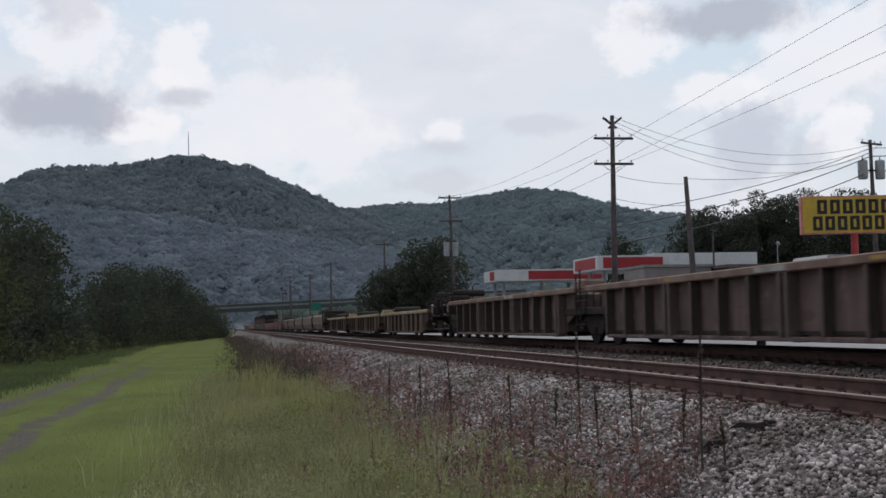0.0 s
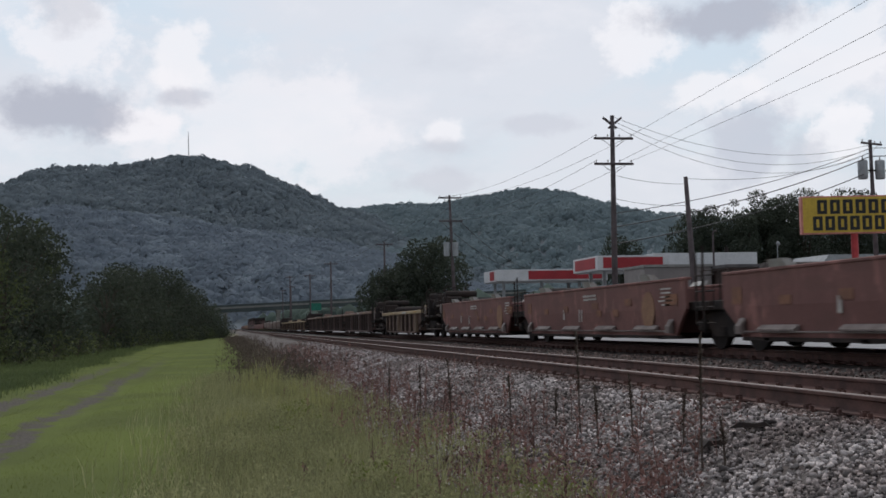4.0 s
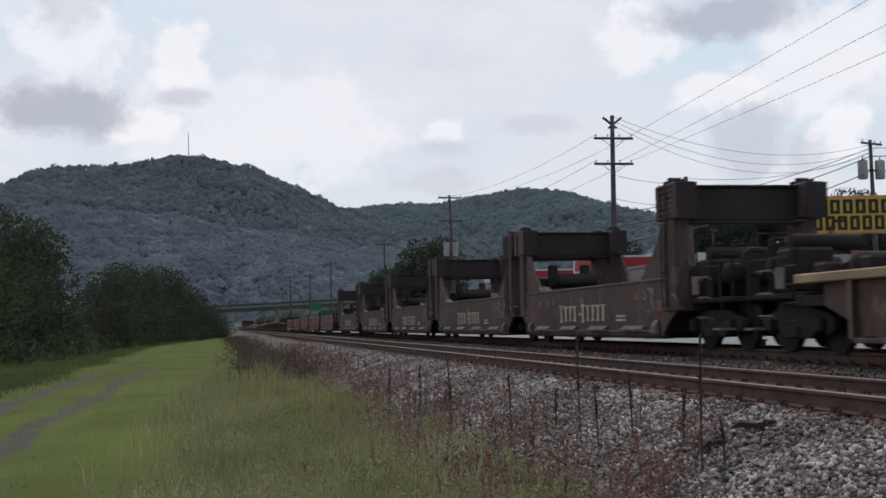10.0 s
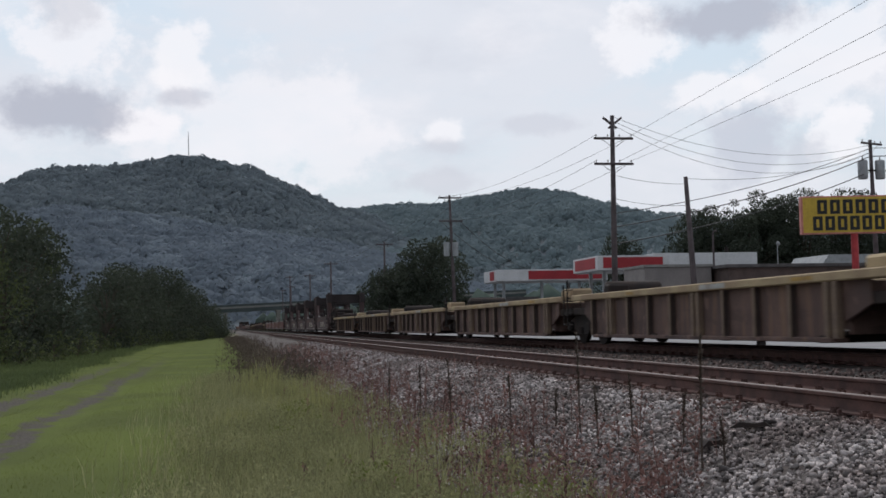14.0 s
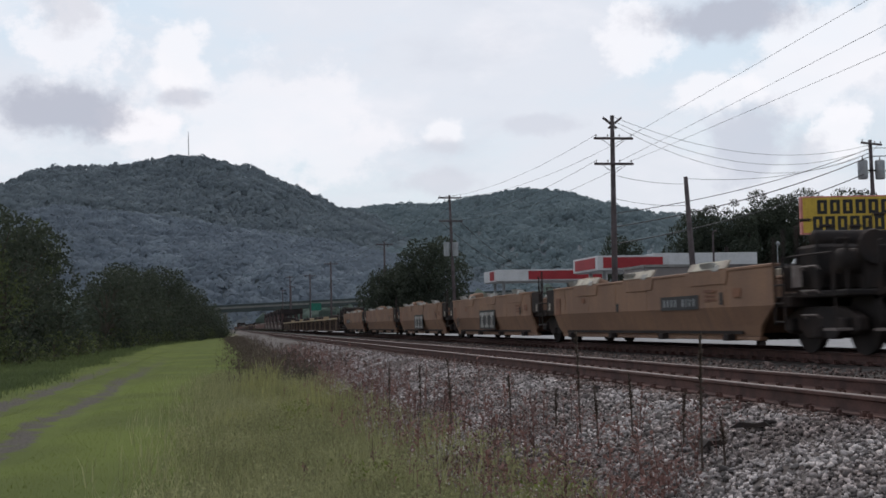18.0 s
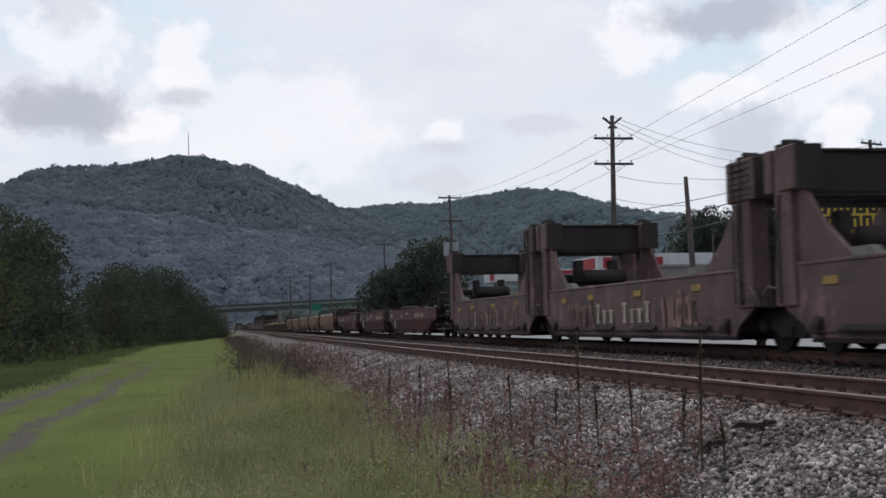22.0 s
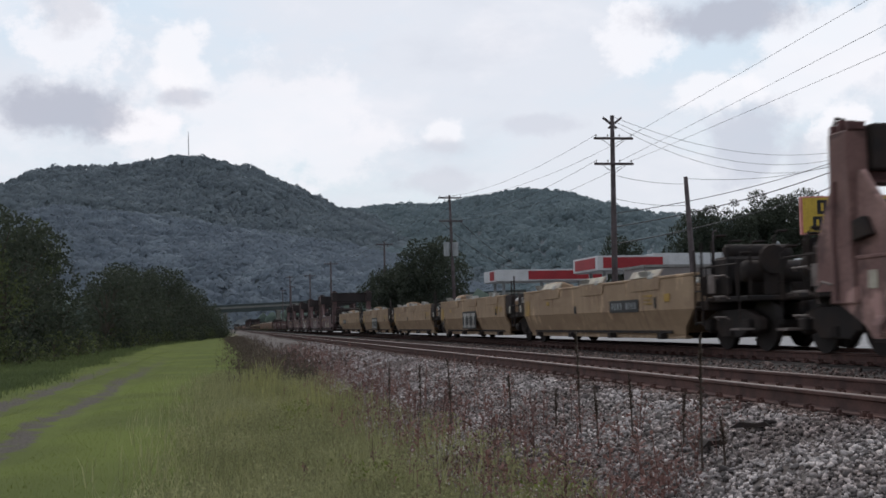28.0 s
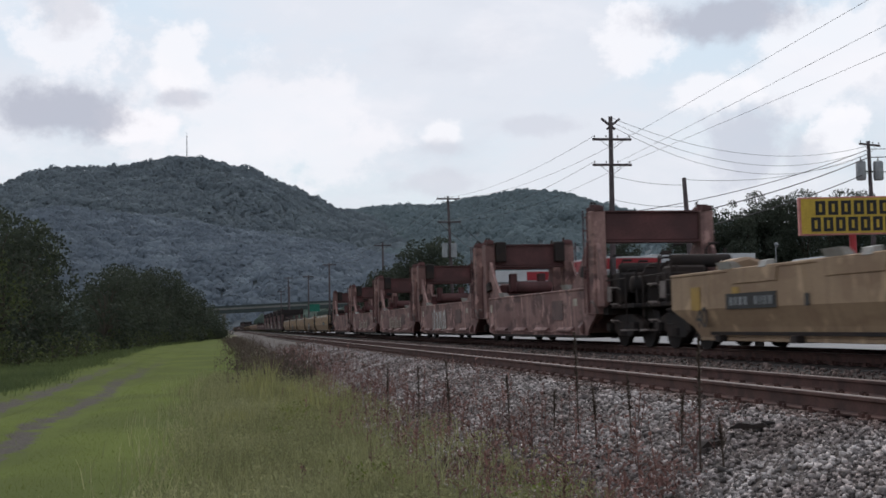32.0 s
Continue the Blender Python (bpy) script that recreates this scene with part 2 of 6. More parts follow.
WIRE = material("wire", (0.05, 0.05, 0.052), 0.6, 0.3)
GREY_METAL = material("grey_metal", (0.34, 0.35, 0.36), 0.55, 0.3, (0.26, 0.27, 0.28), 0.4, 20, 2, 0.05)
INSULATOR = material("insulator", (0.30, 0.29, 0.28), 0.4)
DARK_STEEL = material("dark_steel", (0.030, 0.026, 0.026), 0.85, 0.0, (0.046, 0.033, 0.029), 0.5, 30, 2, 0.15, spec=0.18)
WHEEL_STEEL = material("wheel_steel", (0.040, 0.031, 0.029), 0.75, 0.1, (0.028, 0.023, 0.022), 0.5, 30, 2, 0.1, spec=0.2)
PALE_STEEL = material("pale_steel", (0.42, 0.41, 0.39), 0.6, 0.1, (0.3, 0.27, 0.24), 0.4, 30, 3, 0.1)
WHITE_MARK = material("white_stencil", (0.62, 0.60, 0.57), 0.7, 0, (0.45, 0.41, 0.38), 0.5, 25, 3, 0)
CREAM_MARK = material("cream_stencil", (0.52, 0.47, 0.38), 0.7, 0, (0.36, 0.30, 0.25), 0.5, 25, 3, 0)
YELLOW_MARK = material("yellow_reflector", (0.43, 0.26, 0.055), 0.5, 0, (0.30, 0.18, 0.06), 0.4, 25, 3, 0)
ORANGE_MARK = material("rust_orange_patch", (0.27, 0.130, 0.078), 0.8, 0, (0.19, 0.092, 0.064), 0.5, 15, 3, 0)
GRAFFITI = material("pale_graffiti", (0.35, 0.31, 0.305), 0.75, 0, (0.23, 0.19, 0.185), 0.6, 9, 2, 0)
FADED_OVAL = material("faded_oval", (0.34, 0.195, 0.110), 0.8, 0, (0.25, 0.135, 0.085), 0.5, 15, 3, 0)
BLACK_PLATE = material("dark_plate", (0.045, 0.042, 0.042), 0.6)

BROWN = material("brown_paint", (0.215, 0.098, 0.086), 0.75, 0, (0.165, 0.076, 0.068), 0.6, 22, 0.9, 0.12, (0.13, 0.062, 0.055), blotch=(0.14, 0.068, 0.06))
RIB_BROWN = material("grey_brown_paint", (0.165, 0.108, 0.100), 0.8, 0, (0.108, 0.070, 0.068), 0.6, 22, 1.1, 0.15, (0.175, 0.115, 0.098), blotch=(0.085, 0.056, 0.054))
YEL_EDGE = material("faded_yellow_rib", (0.29, 0.205, 0.130), 0.8, 0, (0.17, 0.12, 0.095), 0.6, 22, 1.2, 0.1)
RIB_EDGE = material("worn_rib", (0.17, 0.118, 0.108), 0.8, 0, (0.11, 0.076, 0.07), 0.6, 22, 1.2, 0.1)
RIB_CHORD = material("worn_brown_chord", (0.27, 0.185, 0.15), 0.75, 0, (0.19, 0.115, 0.095), 0.6, 25, 1.3, 0.1)
YEL_CHORD = material("yellow_chord", (0.44, 0.335, 0.20), 0.75, 0, (0.31, 0.22, 0.14), 0.5, 25, 1.0, 0.1)
YEL_RIB = material("rusty_panel", (0.150, 0.092, 0.076), 0.8, 0, (0.095, 0.060, 0.054), 0.6, 20, 1.2, 0.15, (0.185, 0.108, 0.072), blotch=(0.08, 0.052, 0.047))
# rib webs: the shade on their -y faces is put into a darker colour
YEL_WEB = material("rib_web_shade", (0.085, 0.060, 0.052), 0.8, 0, (0.06, 0.044, 0.04), 0.6, 20, 1.2, 0.15)
TWIN = material("dark_brown_paint", (0.116, 0.072, 0.071), 0.75, 0, (0.085, 0.055, 0.055), 0.6, 20, 0.8, 0.12, (0.125, 0.074, 0.06), blotch=(0.070, 0.048, 0.045))
SEA = material("maroon_grey_paint", (0.186, 0.110, 0.108), 0.75, 0, (0.130, 0.080, 0.079), 0.6, 18, 0.7, 0.12, (0.12, 0.078, 0.07), blotch=(0.085, 0.058, 0.055))
PINK = material("faded_red_paint", (0.40, 0.240, 0.212), 0.75, 0, (0.20, 0.108, 0.098), 0.7, 18, 0.9, 0.15, (0.13, 0.08, 0.074), blotch=(0.080, 0.047, 0.044))
PINK_DARK = material("dark_red_steel", (0.165, 0.068, 0.066), 0.75, 0, (0.095, 0.046, 0.045), 0.6, 20, 1.0, 0.15)
TWIN_DARK = material("dark_maroon_steel", (0.046, 0.034, 0.034), 0.75, 0, (0.032, 0.025, 0.025), 0.6, 20, 1.0, 0.15)
STEP_STEEL = material("worn_step", (0.24, 0.20, 0.185), 0.7, 0.1, (0.15, 0.115, 0.105), 0.5, 25, 3, 0.1)
RED40 = material("dark_red_paint", (0.135, 0.050, 0.050), 0.65, 0, (0.095, 0.040, 0.040), 0.6, 20, 0.6, 0.1, (0.08, 0.036, 0.036))
TAN = material("tan_paint", (0.315, 0.178, 0.110), 0.7, 0, (0.235, 0.135, 0.09), 0.6, 20, 0.7, 0.1, (0.215, 0.125, 0.088))
GOLD = material("golden_paint", (0.385, 0.262, 0.165), 0.65, 0, (0.315, 0.208, 0.130), 0.5, 20, 0.7, 0.1, (0.255, 0.165, 0.108), blotch=(0.26, 0.165, 0.105))
GREYCAR = material("pale_brown_paint", (0.27, 0.19, 0.165), 0.75, 0, (0.2, 0.14, 0.12), 0.5, 20, 0.8, 0.1)

WHITE_PANEL = material("white_panel", (0.58, 0.58, 0.59), 0.6, 0, (0.48, 0.48, 0.49), 0.4, 8, 0.6, 0.02)
RED_PANEL = material("red_panel", (0.36, 0.032, 0.040), 0.5, 0, (0.30, 0.028, 0.035), 0.4, 8, 0.6, 0.02)
CONCRETE = material("concrete", (0.26, 0.25, 0.24), 0.9, 0, (0.20, 0.19, 0.18), 0.5, 14, 0.8, 0.2)
BRIDGE_STEEL = material("bridge_paint", (0.068, 0.082, 0.082), 0.8, 0, (0.05, 0.062, 0.063), 0.5, 6, 0.3, 0.05)
GREY_WALL = material("grey_wall", (0.25, 0.225, 0.215), 0.85, 0, (0.19, 0.17, 0.165), 0.5, 10, 0.5, 0.1)
FENCE_WOOD = material("fence_wood", (0.13, 0.095, 0.085), 0.9, 0, (0.09, 0.065, 0.06), 0.5, 14, 1, 0.2, by_piece=0.25)
DARK_GLASS = material("dark_window", (0.02, 0.022, 0.025), 0.15, 0, None, 0.3, 5, 1, 0, spec=0.6)
SIGN_YELLOW = material("sign_yellow", (0.54, 0.365, 0.050), 0.5, 0, (0.48, 0.32, 0.045), 0.4, 6, 0.8, 0.02)
SIGN_BLACK = material("sign_black", (0.025, 0.022, 0.02), 0.5)
SIGN_PINK = material("sign_edge", (0.62, 0.24, 0.20), 0.5)
POST_RED = material("post_red", (0.45, 0.045, 0.05), 0.5)
SIGN_GREEN = material("sign_green", (0.02, 0.17, 0.12), 0.5)
ROOF = material("roof_shingle", (0.12, 0.11, 0.11), 0.9)


# ---- mesh helpers ----
class Shape:
    """Gathers corners and faces of one mesh."""

    def __init__(self):
        self.v, self.f = [], []

    def poly(self, pts):
        n = len(self.v)
        self.v += [tuple(p) for p in pts]
        self.f.append(tuple(range(n, n + len(pts))))
        return self

    def box(self, x0, x1, y0, y1, z0, z1):
        n = len(self.v)
        self.v += [(x, y, z) for z in (z0, z1) for y in (y0, y1) for x in (x0, x1)]
        self.f += [tuple(n + i for i in q) for q in ((0, 2, 3, 1), (4, 5, 7, 6), (0, 1, 5, 4), (2, 6, 7, 3), (0, 4, 6, 2), (1, 3, 7, 5))]
        return self

    def prism(self, pts, a, b, axis="x"):
        """The outline pts pushed from a to b along an axis; the other two coordinates are in order."""
        def at(p, d):
            return {"x": (d, p[0], p[1]), "y": (p[0], d, p[1]), "z": (p[0], p[1], d)}[axis]
        n, k = len(self.v), len(pts)
        self.v += [at(p, a) for p in pts] + [at(p, b) for p in pts]
        self.f += [tuple(range(n + k - 1, n - 1, -1)), tuple(range(n + k, n + 2 * k))]
        self.f += [(n + i, n + (i + 1) % k, n + k + (i + 1) % k, n + k + i) for i in range(k)]
        return self

    def tube(self, path, radii, sides=8, caps=True):
        """A tube along points, with a radius for each."""
        n = len(self.v)
        if isinstance(radii, (int, float)):
            radii = [radii] * len(path)
        path = [Vector(p) for p in path]
        for i, p in enumerate(path):
            d = (path[min(i + 1, len(path) - 1)] - path[max(i - 1, 0)]).normalized()
            a = d.cross(Vector((0, 0, 1)) if abs(d.z) < 0.9 else Vector((1, 0, 0))).normalized()
            b = d.cross(a)
            self.v += [tuple(p + radii[i] * (a * math.cos(2 * math.pi * k / sides) + b * math.sin(2 * math.pi * k / sides))) for k in range(sides)]
        for i in range(len(path) - 1):
            for k in range(sides):
                self.f.append((n + i * sides + k, n + i * sides + (k + 1) % sides, n + (i + 1) * sides + (k + 1) % sides, n + (i + 1) * sides + k))
        if caps:
            self.f.append(tuple(range(n + sides - 1, n - 1, -1)))
            e = n + (len(path) - 1) * sides
            self.f.append(tuple(range(e, e + sides)))
        return self

    def mesh(self, name, mat, bevel=0.0, smooth=False):
        me = bpy.data.meshes.new(name)
        me.from_pydata(self.v, [], self.f)
        me.update()
        bm = bmesh.new()
        bm.from_mesh(me)
        bmesh.ops.recalc_face_normals(bm, faces=bm.faces)
        if bevel:
            bmesh.ops.bevel(bm, geom=[e for e in bm.edges if e.is_manifold and e.calc_face_angle(0) > 0.5], offset=bevel, segments=1, affect="EDGES", clamp_overlap=True)
        bm.to_mesh(me)
        bm.free()
        if smooth:
            me.polygons.foreach_set("use_smooth", [True] * len(me.polygons))
        me.materials.append(mat)
        return me


def part(name, shape, mat, parent, label="", bevel=0.0, smooth=False):
    me = shape if isinstance(shape, bpy.types.Mesh) else shape.mesh(name, mat, bevel, smooth)
    ob = new(name, me)
    ob.parent = parent
    if label:
        ob["label"] = label
    return ob


def thing(name, label, category, x=0, y=0, z=0, group="", kind="", turn=0):
    ob = new(name)
    ob.matrix_basis = pose(x, y, z, 0, 0, turn)
    return tagged(ob, label, category, group, kind)


def solid(name, shape, mat, label, category, kind="", group="", bevel=0.0, smooth=False):
    return tagged(new(name, shape.mesh(name, mat, bevel, smooth)), label, category, group, kind)


def stuff(name, verts, faces, mat, label, category, parent=None, kind="stuff", smooth=False):
    """One object of very many small pieces, from arrays of corners and of equal-sized faces."""
    verts, faces = np.asarray(verts, np.float32), np.asarray(faces, np.int32)
    me = bpy.data.meshes.new(name)
    me.vertices.add(len(verts))
    me.vertices.foreach_set("co", verts.ravel())
    k = faces.shape[1]
    me.loops.add(faces.size)
    me.loops.foreach_set("vertex_index", faces.ravel())
    me.polygons.add(len(faces))
    me.polygons.foreach_set("loop_start", np.arange(0, faces.size, k, dtype=np.int32))
    me.update(calc_edges=True)
    if smooth:
        me.polygons.foreach_set("use_smooth", np.ones(len(faces), bool))
    me.materials.append(mat)
    ob = new(name, me)
    ob.parent = parent
    return tagged(ob, label, category, "", kind) if parent is None else tagged(ob, label, "", "", kind)


RNG = np.random.default_rng(7)


# ---- ground, one sheet with the road bed and the two tracks' ballast on it ----
def ground_profile(x, y):
    """Height of the ground."""
    pts = ((-6000, -1.2), (-40, -1.2), (-12, -1.08), (-5.4, -1.03), (-5.1, -1.09), (-4.6, -1.09), (-4.25, -1.02), (-3.8, -1.02), (-3.55, -1.10), (-2.75, -1.10), (-2.4, -1.03),
           (2.0, -1.03), (2.8, -0.90), (4.5, -0.28), (4.85, -0.22), (7.35, -0.22), (7.9, -0.17), (9.0, -0.10), (12.0, -0.10), (13.2, -0.26), (14.0, -0.30), (75, -0.30), (6000, -1.2))
    for (a, za), (b, zb) in zip(pts, pts[1:]):
        if a <= x <= b:
            z = za + (zb - za) * (x - a) / (b - a)
            break
    if x < 4 and abs(y) < 400:
        z += 0.06 * noise.noise((x * 0.35, y * 0.25, 0)) * min(1, (4 - x) / 3)
    return z


XS = [-6000, -1500, -400, -150, -70, -40, -28, -20, -15, -12, -10, -8.6, -7.4, -6.4, -5.8, -5.4, -5.1, -4.6, -4.25, -3.8, -3.55, -2.75, -2.4, -2.0, -1.4, -0.8, -0.2, 0.4, 1.0, 1.5, 2.0, 2.4, 2.8, 3.2, 3.6, 4.0,
      4.5, 4.85, 7.35, 7.9, 9.0, 12.0, 13.2, 14.0, 24, 40, 75, 200, 800, 6000]
YS = [-3000, -600, -200, -80, -40, -20, -10, -5] + [-2 + 0.9 * i for i in range(75)] + [67 + 3 * i for i in range(40)] + [190 + 10 * i for i in range(20)] + [400, 460, 560, 700, 900, 1200, 1700, 2500, 4000, 6000]
gv = [(x, y, ground_profile(x, y)) for y in YS for x in XS]
gf, gm = [], []
for j in range(len(YS) - 1):
    for i in range(len(XS) - 1):
        a = j * len(XS) + i
        gf.append((a, a + 1, a + 1 + len(XS), a + len(XS)))
        xm, ym = (XS[i] + XS[i + 1]) / 2, (YS[j] + YS[j + 1]) / 2
        edge = 2.5 + 0.35 * noise.noise((0, ym * 0.3, 2)) + min(0.9, max(0, ym - 25) * 0.01)
        gm.append(1 if 1.4 < xm <= edge else 2 if edge < xm < 8.4 else 3 if 8.4 <= xm < 13.6 else 4 if 13.6 <= xm < 75 and ym < 420 else 0)
gme = bpy.data.meshes.new("ground")
gme.from_pydata(gv, [], gf)
for m in (GRASS_GROUND, SOIL, BALLAST_BED, DARK_BED, PAVEMENT):
    gme.materials.append(m)
gme.polygons.foreach_set("material_index", gm)
gme.polygons.foreach_set("use_smooth", [True] * len(gf))
ground = tagged(new("ground", gme), "mown grass verge, gravel ballast and pale asphalt beside the railway", "ground", kind="structure")


# ---- hills ----
def ridge_height(pts, x):
    """A smooth line through (x, height) points."""
    for (a, za), (b, zb) in zip(pts, pts[1:]):
        if a <= x <= b:
            t = (x - a) / (b - a)
            t = t * t * (3 - 2 * t) * 0.6 + t * 0.4
            return za + (zb - za) * t
    return pts[0][1] if x < pts[0][0] else pts[-1][1]


def hill(name, ridge, y_ridge, front, behind, label, clumps, size, seed, x0, x1, dense, mat=FOREST):
    """A wooded ridge: a sloping sheet up to the ridge line, with crowns of trees all over it."""
    rng = np.random.default_rng(seed)
    n, rows = 90, 22

    def height(x, y):
        h = ridge_height(ridge, x)
        t = (y - front(x)) / (y_ridge - front(x)) if y < y_ridge else 1 - (y - y_ridge) / behind
        t = max(0.0, min(1.0, t))
        s = t ** 0.85
        lump = noise.noise((x / 140, y / 230, seed)) * 0.10 + noise.noise((x / 52, y / 120, seed)) * 0.035
        return -1 + h * max(0, s + lump * (1 - t) * 2.2 * t ** 0.3)

    vs, fs = [], []
    for j in range(rows + 5):
        for i in range(n + 1):
            x = x0 + (x1 - x0) * i / n
            y = front(x) + (y_ridge - front(x)) * j / rows if j <= rows else y_ridge + behind * (j - rows) / 4
            vs.append((x, y, height(x, y) - 3.0))
    for j in range(rows + 4):
        for i in range(n):
            a = j * (n + 1) + i
            fs.append((a, a + 1, a + n + 2, a + n + 1))
    h = thing(name, label, "hill", kind="structure")
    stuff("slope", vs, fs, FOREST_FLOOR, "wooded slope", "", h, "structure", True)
    # crowns: sprays of foliage round each tree's top, thickest over the slope that faces the valley
    wide = rng.uniform(0, 1, clumps) < 0.3
    xs = np.where(wide, rng.uniform(x0, x1, clumps), rng.uniform(*dense, clumps))
    ts = rng.uniform(0, 1, clumps) ** 0.75
    fr = np.array([front(x) for x in xs])
    ys = fr + (y_ridge - fr) * ts * 1.03
    rs = size * np.exp(rng.normal(0, 0.24, clumps)) * (1 - 0.35 * ts ** 4)
    zs = np.array([height(x, min(y, y_ridge)) for x, y in zip(xs, ys)]) + rs * rng.uniform(-0.25, 0.32, clumps)
    k = 36
    d = rng.normal(0, 1, (clumps, k, 3))
    d[..., 2] = np.abs(d[..., 2]) * 1.1 - 0.35
    d[..., 1] -= 0.45
    d /= np.linalg.norm(d, axis=2)[..., None]
    tall = rng.uniform(0.9, 1.35, clumps)[:, None, None]
    p = d * rs[:, None, None] * rng.uniform(0.90, 1.04, (clumps, k, 1)) * np.concatenate([np.ones((clumps, 1, 2)), tall], 2) + np.stack([xs, ys, zs], 1)[:, None]
    nrm = d * (1.0, 1.0, 0.8) + (0, -0.25, 0.35) + rng.normal(0, 0.06, d.shape)
    a = np.cross(nrm, rng.normal(0, 1, d.shape))
    a /= np.linalg.norm(a, axis=2)[..., None]
    b = np.cross(nrm, a)
    b /= np.linalg.norm(b, axis=2)[..., None]
    w = rs[:, None, None] * rng.uniform(0.26, 0.42, (clumps, k, 1))
    v = np.stack([p - a * w - b * w * 0.6, p + a * w - b * w * 0.6, p + b * w * 1.1], 2)
    stuff("tree_crowns", v.reshape(-1, 3), np.arange(clumps * k * 3).reshape(-1, 3), mat, "dense tree crowns tinted blue-grey for haze", "", h, "stuff")
    return h


def lump_shape(rng, fine=2):
    """Eight uneven tree crowns, as arrays."""
    bm = bmesh.new()
    bmesh.ops.create_icosphere(bm, subdivisions=fine, radius=1)
    co = np.array([v.co[:] for v in bm.verts])
    fs = np.array([[v.index for v in f.verts] for f in bm.faces])
    bm.free()
    out = []
    for _ in range(8):
        out.append(co * (1 + rng.uniform(-0.22, 0.24, (len(co), 1))) + rng.uniform(-0.10, 0.10, co.shape))
    return out, fs


# ridge lines: offset and height at each ridge's own distance
HILL_A = [(-950, 94), (-650, 169), (-450, 209), (-335, 229), (-285, 251), (-242, 258), (-156, 259), (-104, 269), (-69, 275), (-34, 274), (46, 258), (118, 227), (154, 210), (191, 190), (227, 185), (283, 159), (430, 109), (800, 34)]
HILL_B = [(-650, 92), (-360, 106), (-209, 113), (-157, 122), (-76, 114), (-27, 107), (23, 98), (96, 88), (170, 73), (211, 52), (280, 30), (500, 10)]
HILL_C = [(-150, 90), (70, 177), (177, 205), (240, 218), (326, 226), (401, 226), (489, 242), (578, 256), (657, 249), (724, 224), (792, 215), (873, 208), (1121, 180), (1700, 110)]
hill("hill", HILL_A, 2000, lambda x: 1350, 500, "tall round wooded hill tinted blue for haze", 13500, 5.0, 11, -650, 580, (-400, 340))
hill("hill", HILL_B, 1250, lambda x: 850 + max(0, -x) * 0.1, 250, "low wooded foothill tinted blue for haze", 13500, 3.5, 12, -400, 360, (-250, 290), FOOTHILL)
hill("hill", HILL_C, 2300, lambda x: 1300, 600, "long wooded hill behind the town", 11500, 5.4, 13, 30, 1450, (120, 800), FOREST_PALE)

# mast on the hill top
mast = thing("radio_mast", "thin pale lattice radio mast on the hill top", "mast", -48, 1990, 262)
for dx, dy in ((-0.9, -0.5), (0.9, -0.5), (0, 1.0)):
    part("leg", Shape().tube([(dx, dy, 0), (dx * 0.7, dy * 0.7, 44)], 0.2, 5), GREY_METAL, mast)
part("bracing", Shape().tube([(0.9 * (-1) ** i, -0.4, i * 3) for i in range(15)], 0.14, 4), GREY_METAL, mast)
part("antenna", Shape().tube([(0, 0, 43), (0, 0, 52)], 0.2, 5), GREY_METAL, mast)
part("dish", Shape().tube([(0, -0.6, 45), (0, 0.8, 45)], [1.1, 0.6], 10), PALE_STEEL, mast)


# ---- railway ----
def rail(parent, x, z, name, tilt=0):
    prof = [(-0.075, -0.175), (0.075, -0.175), (0.075, -0.16), (0.012, -0.14), (0.010, -0.05), (0.036, -0.035), (0.036, -0.008), (-0.036, -0.008), (-0.036, -0.035), (-0.010, -0.05), (-0.012, -0.14), (-0.075, -0.16)]
    r = part(name, Shape().prism([(x + a, z + b) for a, b in prof], -60, 1500, "y"), RAIL_RUST, parent, "rusty steel rail")
    part("rail_head", Shape().prism([(x - 0.036, z - 0.008), (x + 0.036, z - 0.008), (x + 0.030, z), (x - 0.030, z)], -60, 1500, "y"), STEEL_HEAD, r, "polished running surface")


def railway(center, z, cant, label):
    t = thing("railway_track", label, "railway track", kind="structure")
    rail(t, center - 0.7175, z, "rail")
    rail(t, center + 0.7175, z + cant, "rail")
    tie = Shape().box(-1.3, 1.3, -0.11, 0.11, -0.17, 0).mesh("tie", TIE_WOOD, 0.012)
    plate = Shape()
    rng = random.Random(3)
    lean = math.atan2(cant, 1.435)
    for i in range(280):
        y = -6 + i * 0.52
        ob = part("tie", tie, None, t)
        ob.matrix_basis = pose(center + rng.uniform(-0.03, 0.03), y, z + cant / 2 - 0.19, 0, -math.degrees(lean), rng.uniform(-0.8, 0.8))
        for side in (-1, 1):
            px, pz = center + side * 0.7175, z + (cant if side > 0 else 0) - 0.188
            plate.box(px - 0.17, px + 0.17, y - 0.09, y + 0.09, pz, pz + 0.016)
            for dx in (-0.105, 0.105):
                for dy in (-0.05, 0.05):
                    plate.box(px + dx - 0.016, px + dx + 0.016, y + dy - 0.012, y + dy + 0.012, pz + 0.014, pz + 0.055)
            plate.box(px - 0.085, px + 0.085, y + 0.13, y + 0.155, pz + 0.005, pz + 0.06)
    p = part("tie_plates", plate, RAIL_RUST, t, "rusty tie plates, spikes and anchors")
    p["kind"] = "stuff"
    return t


railway(NEAR_C, 0.0, 0.0, "empty railway track of rusty rails on wooden ties")
railway(FAR_C, FAR_Z, 0.0, "railway track of dark rails carrying the freight train")


# ---- ballast stones ----
def ground_z(x, y):
    return np.array([ground_profile(a, b) for a, b in zip(x, y)])


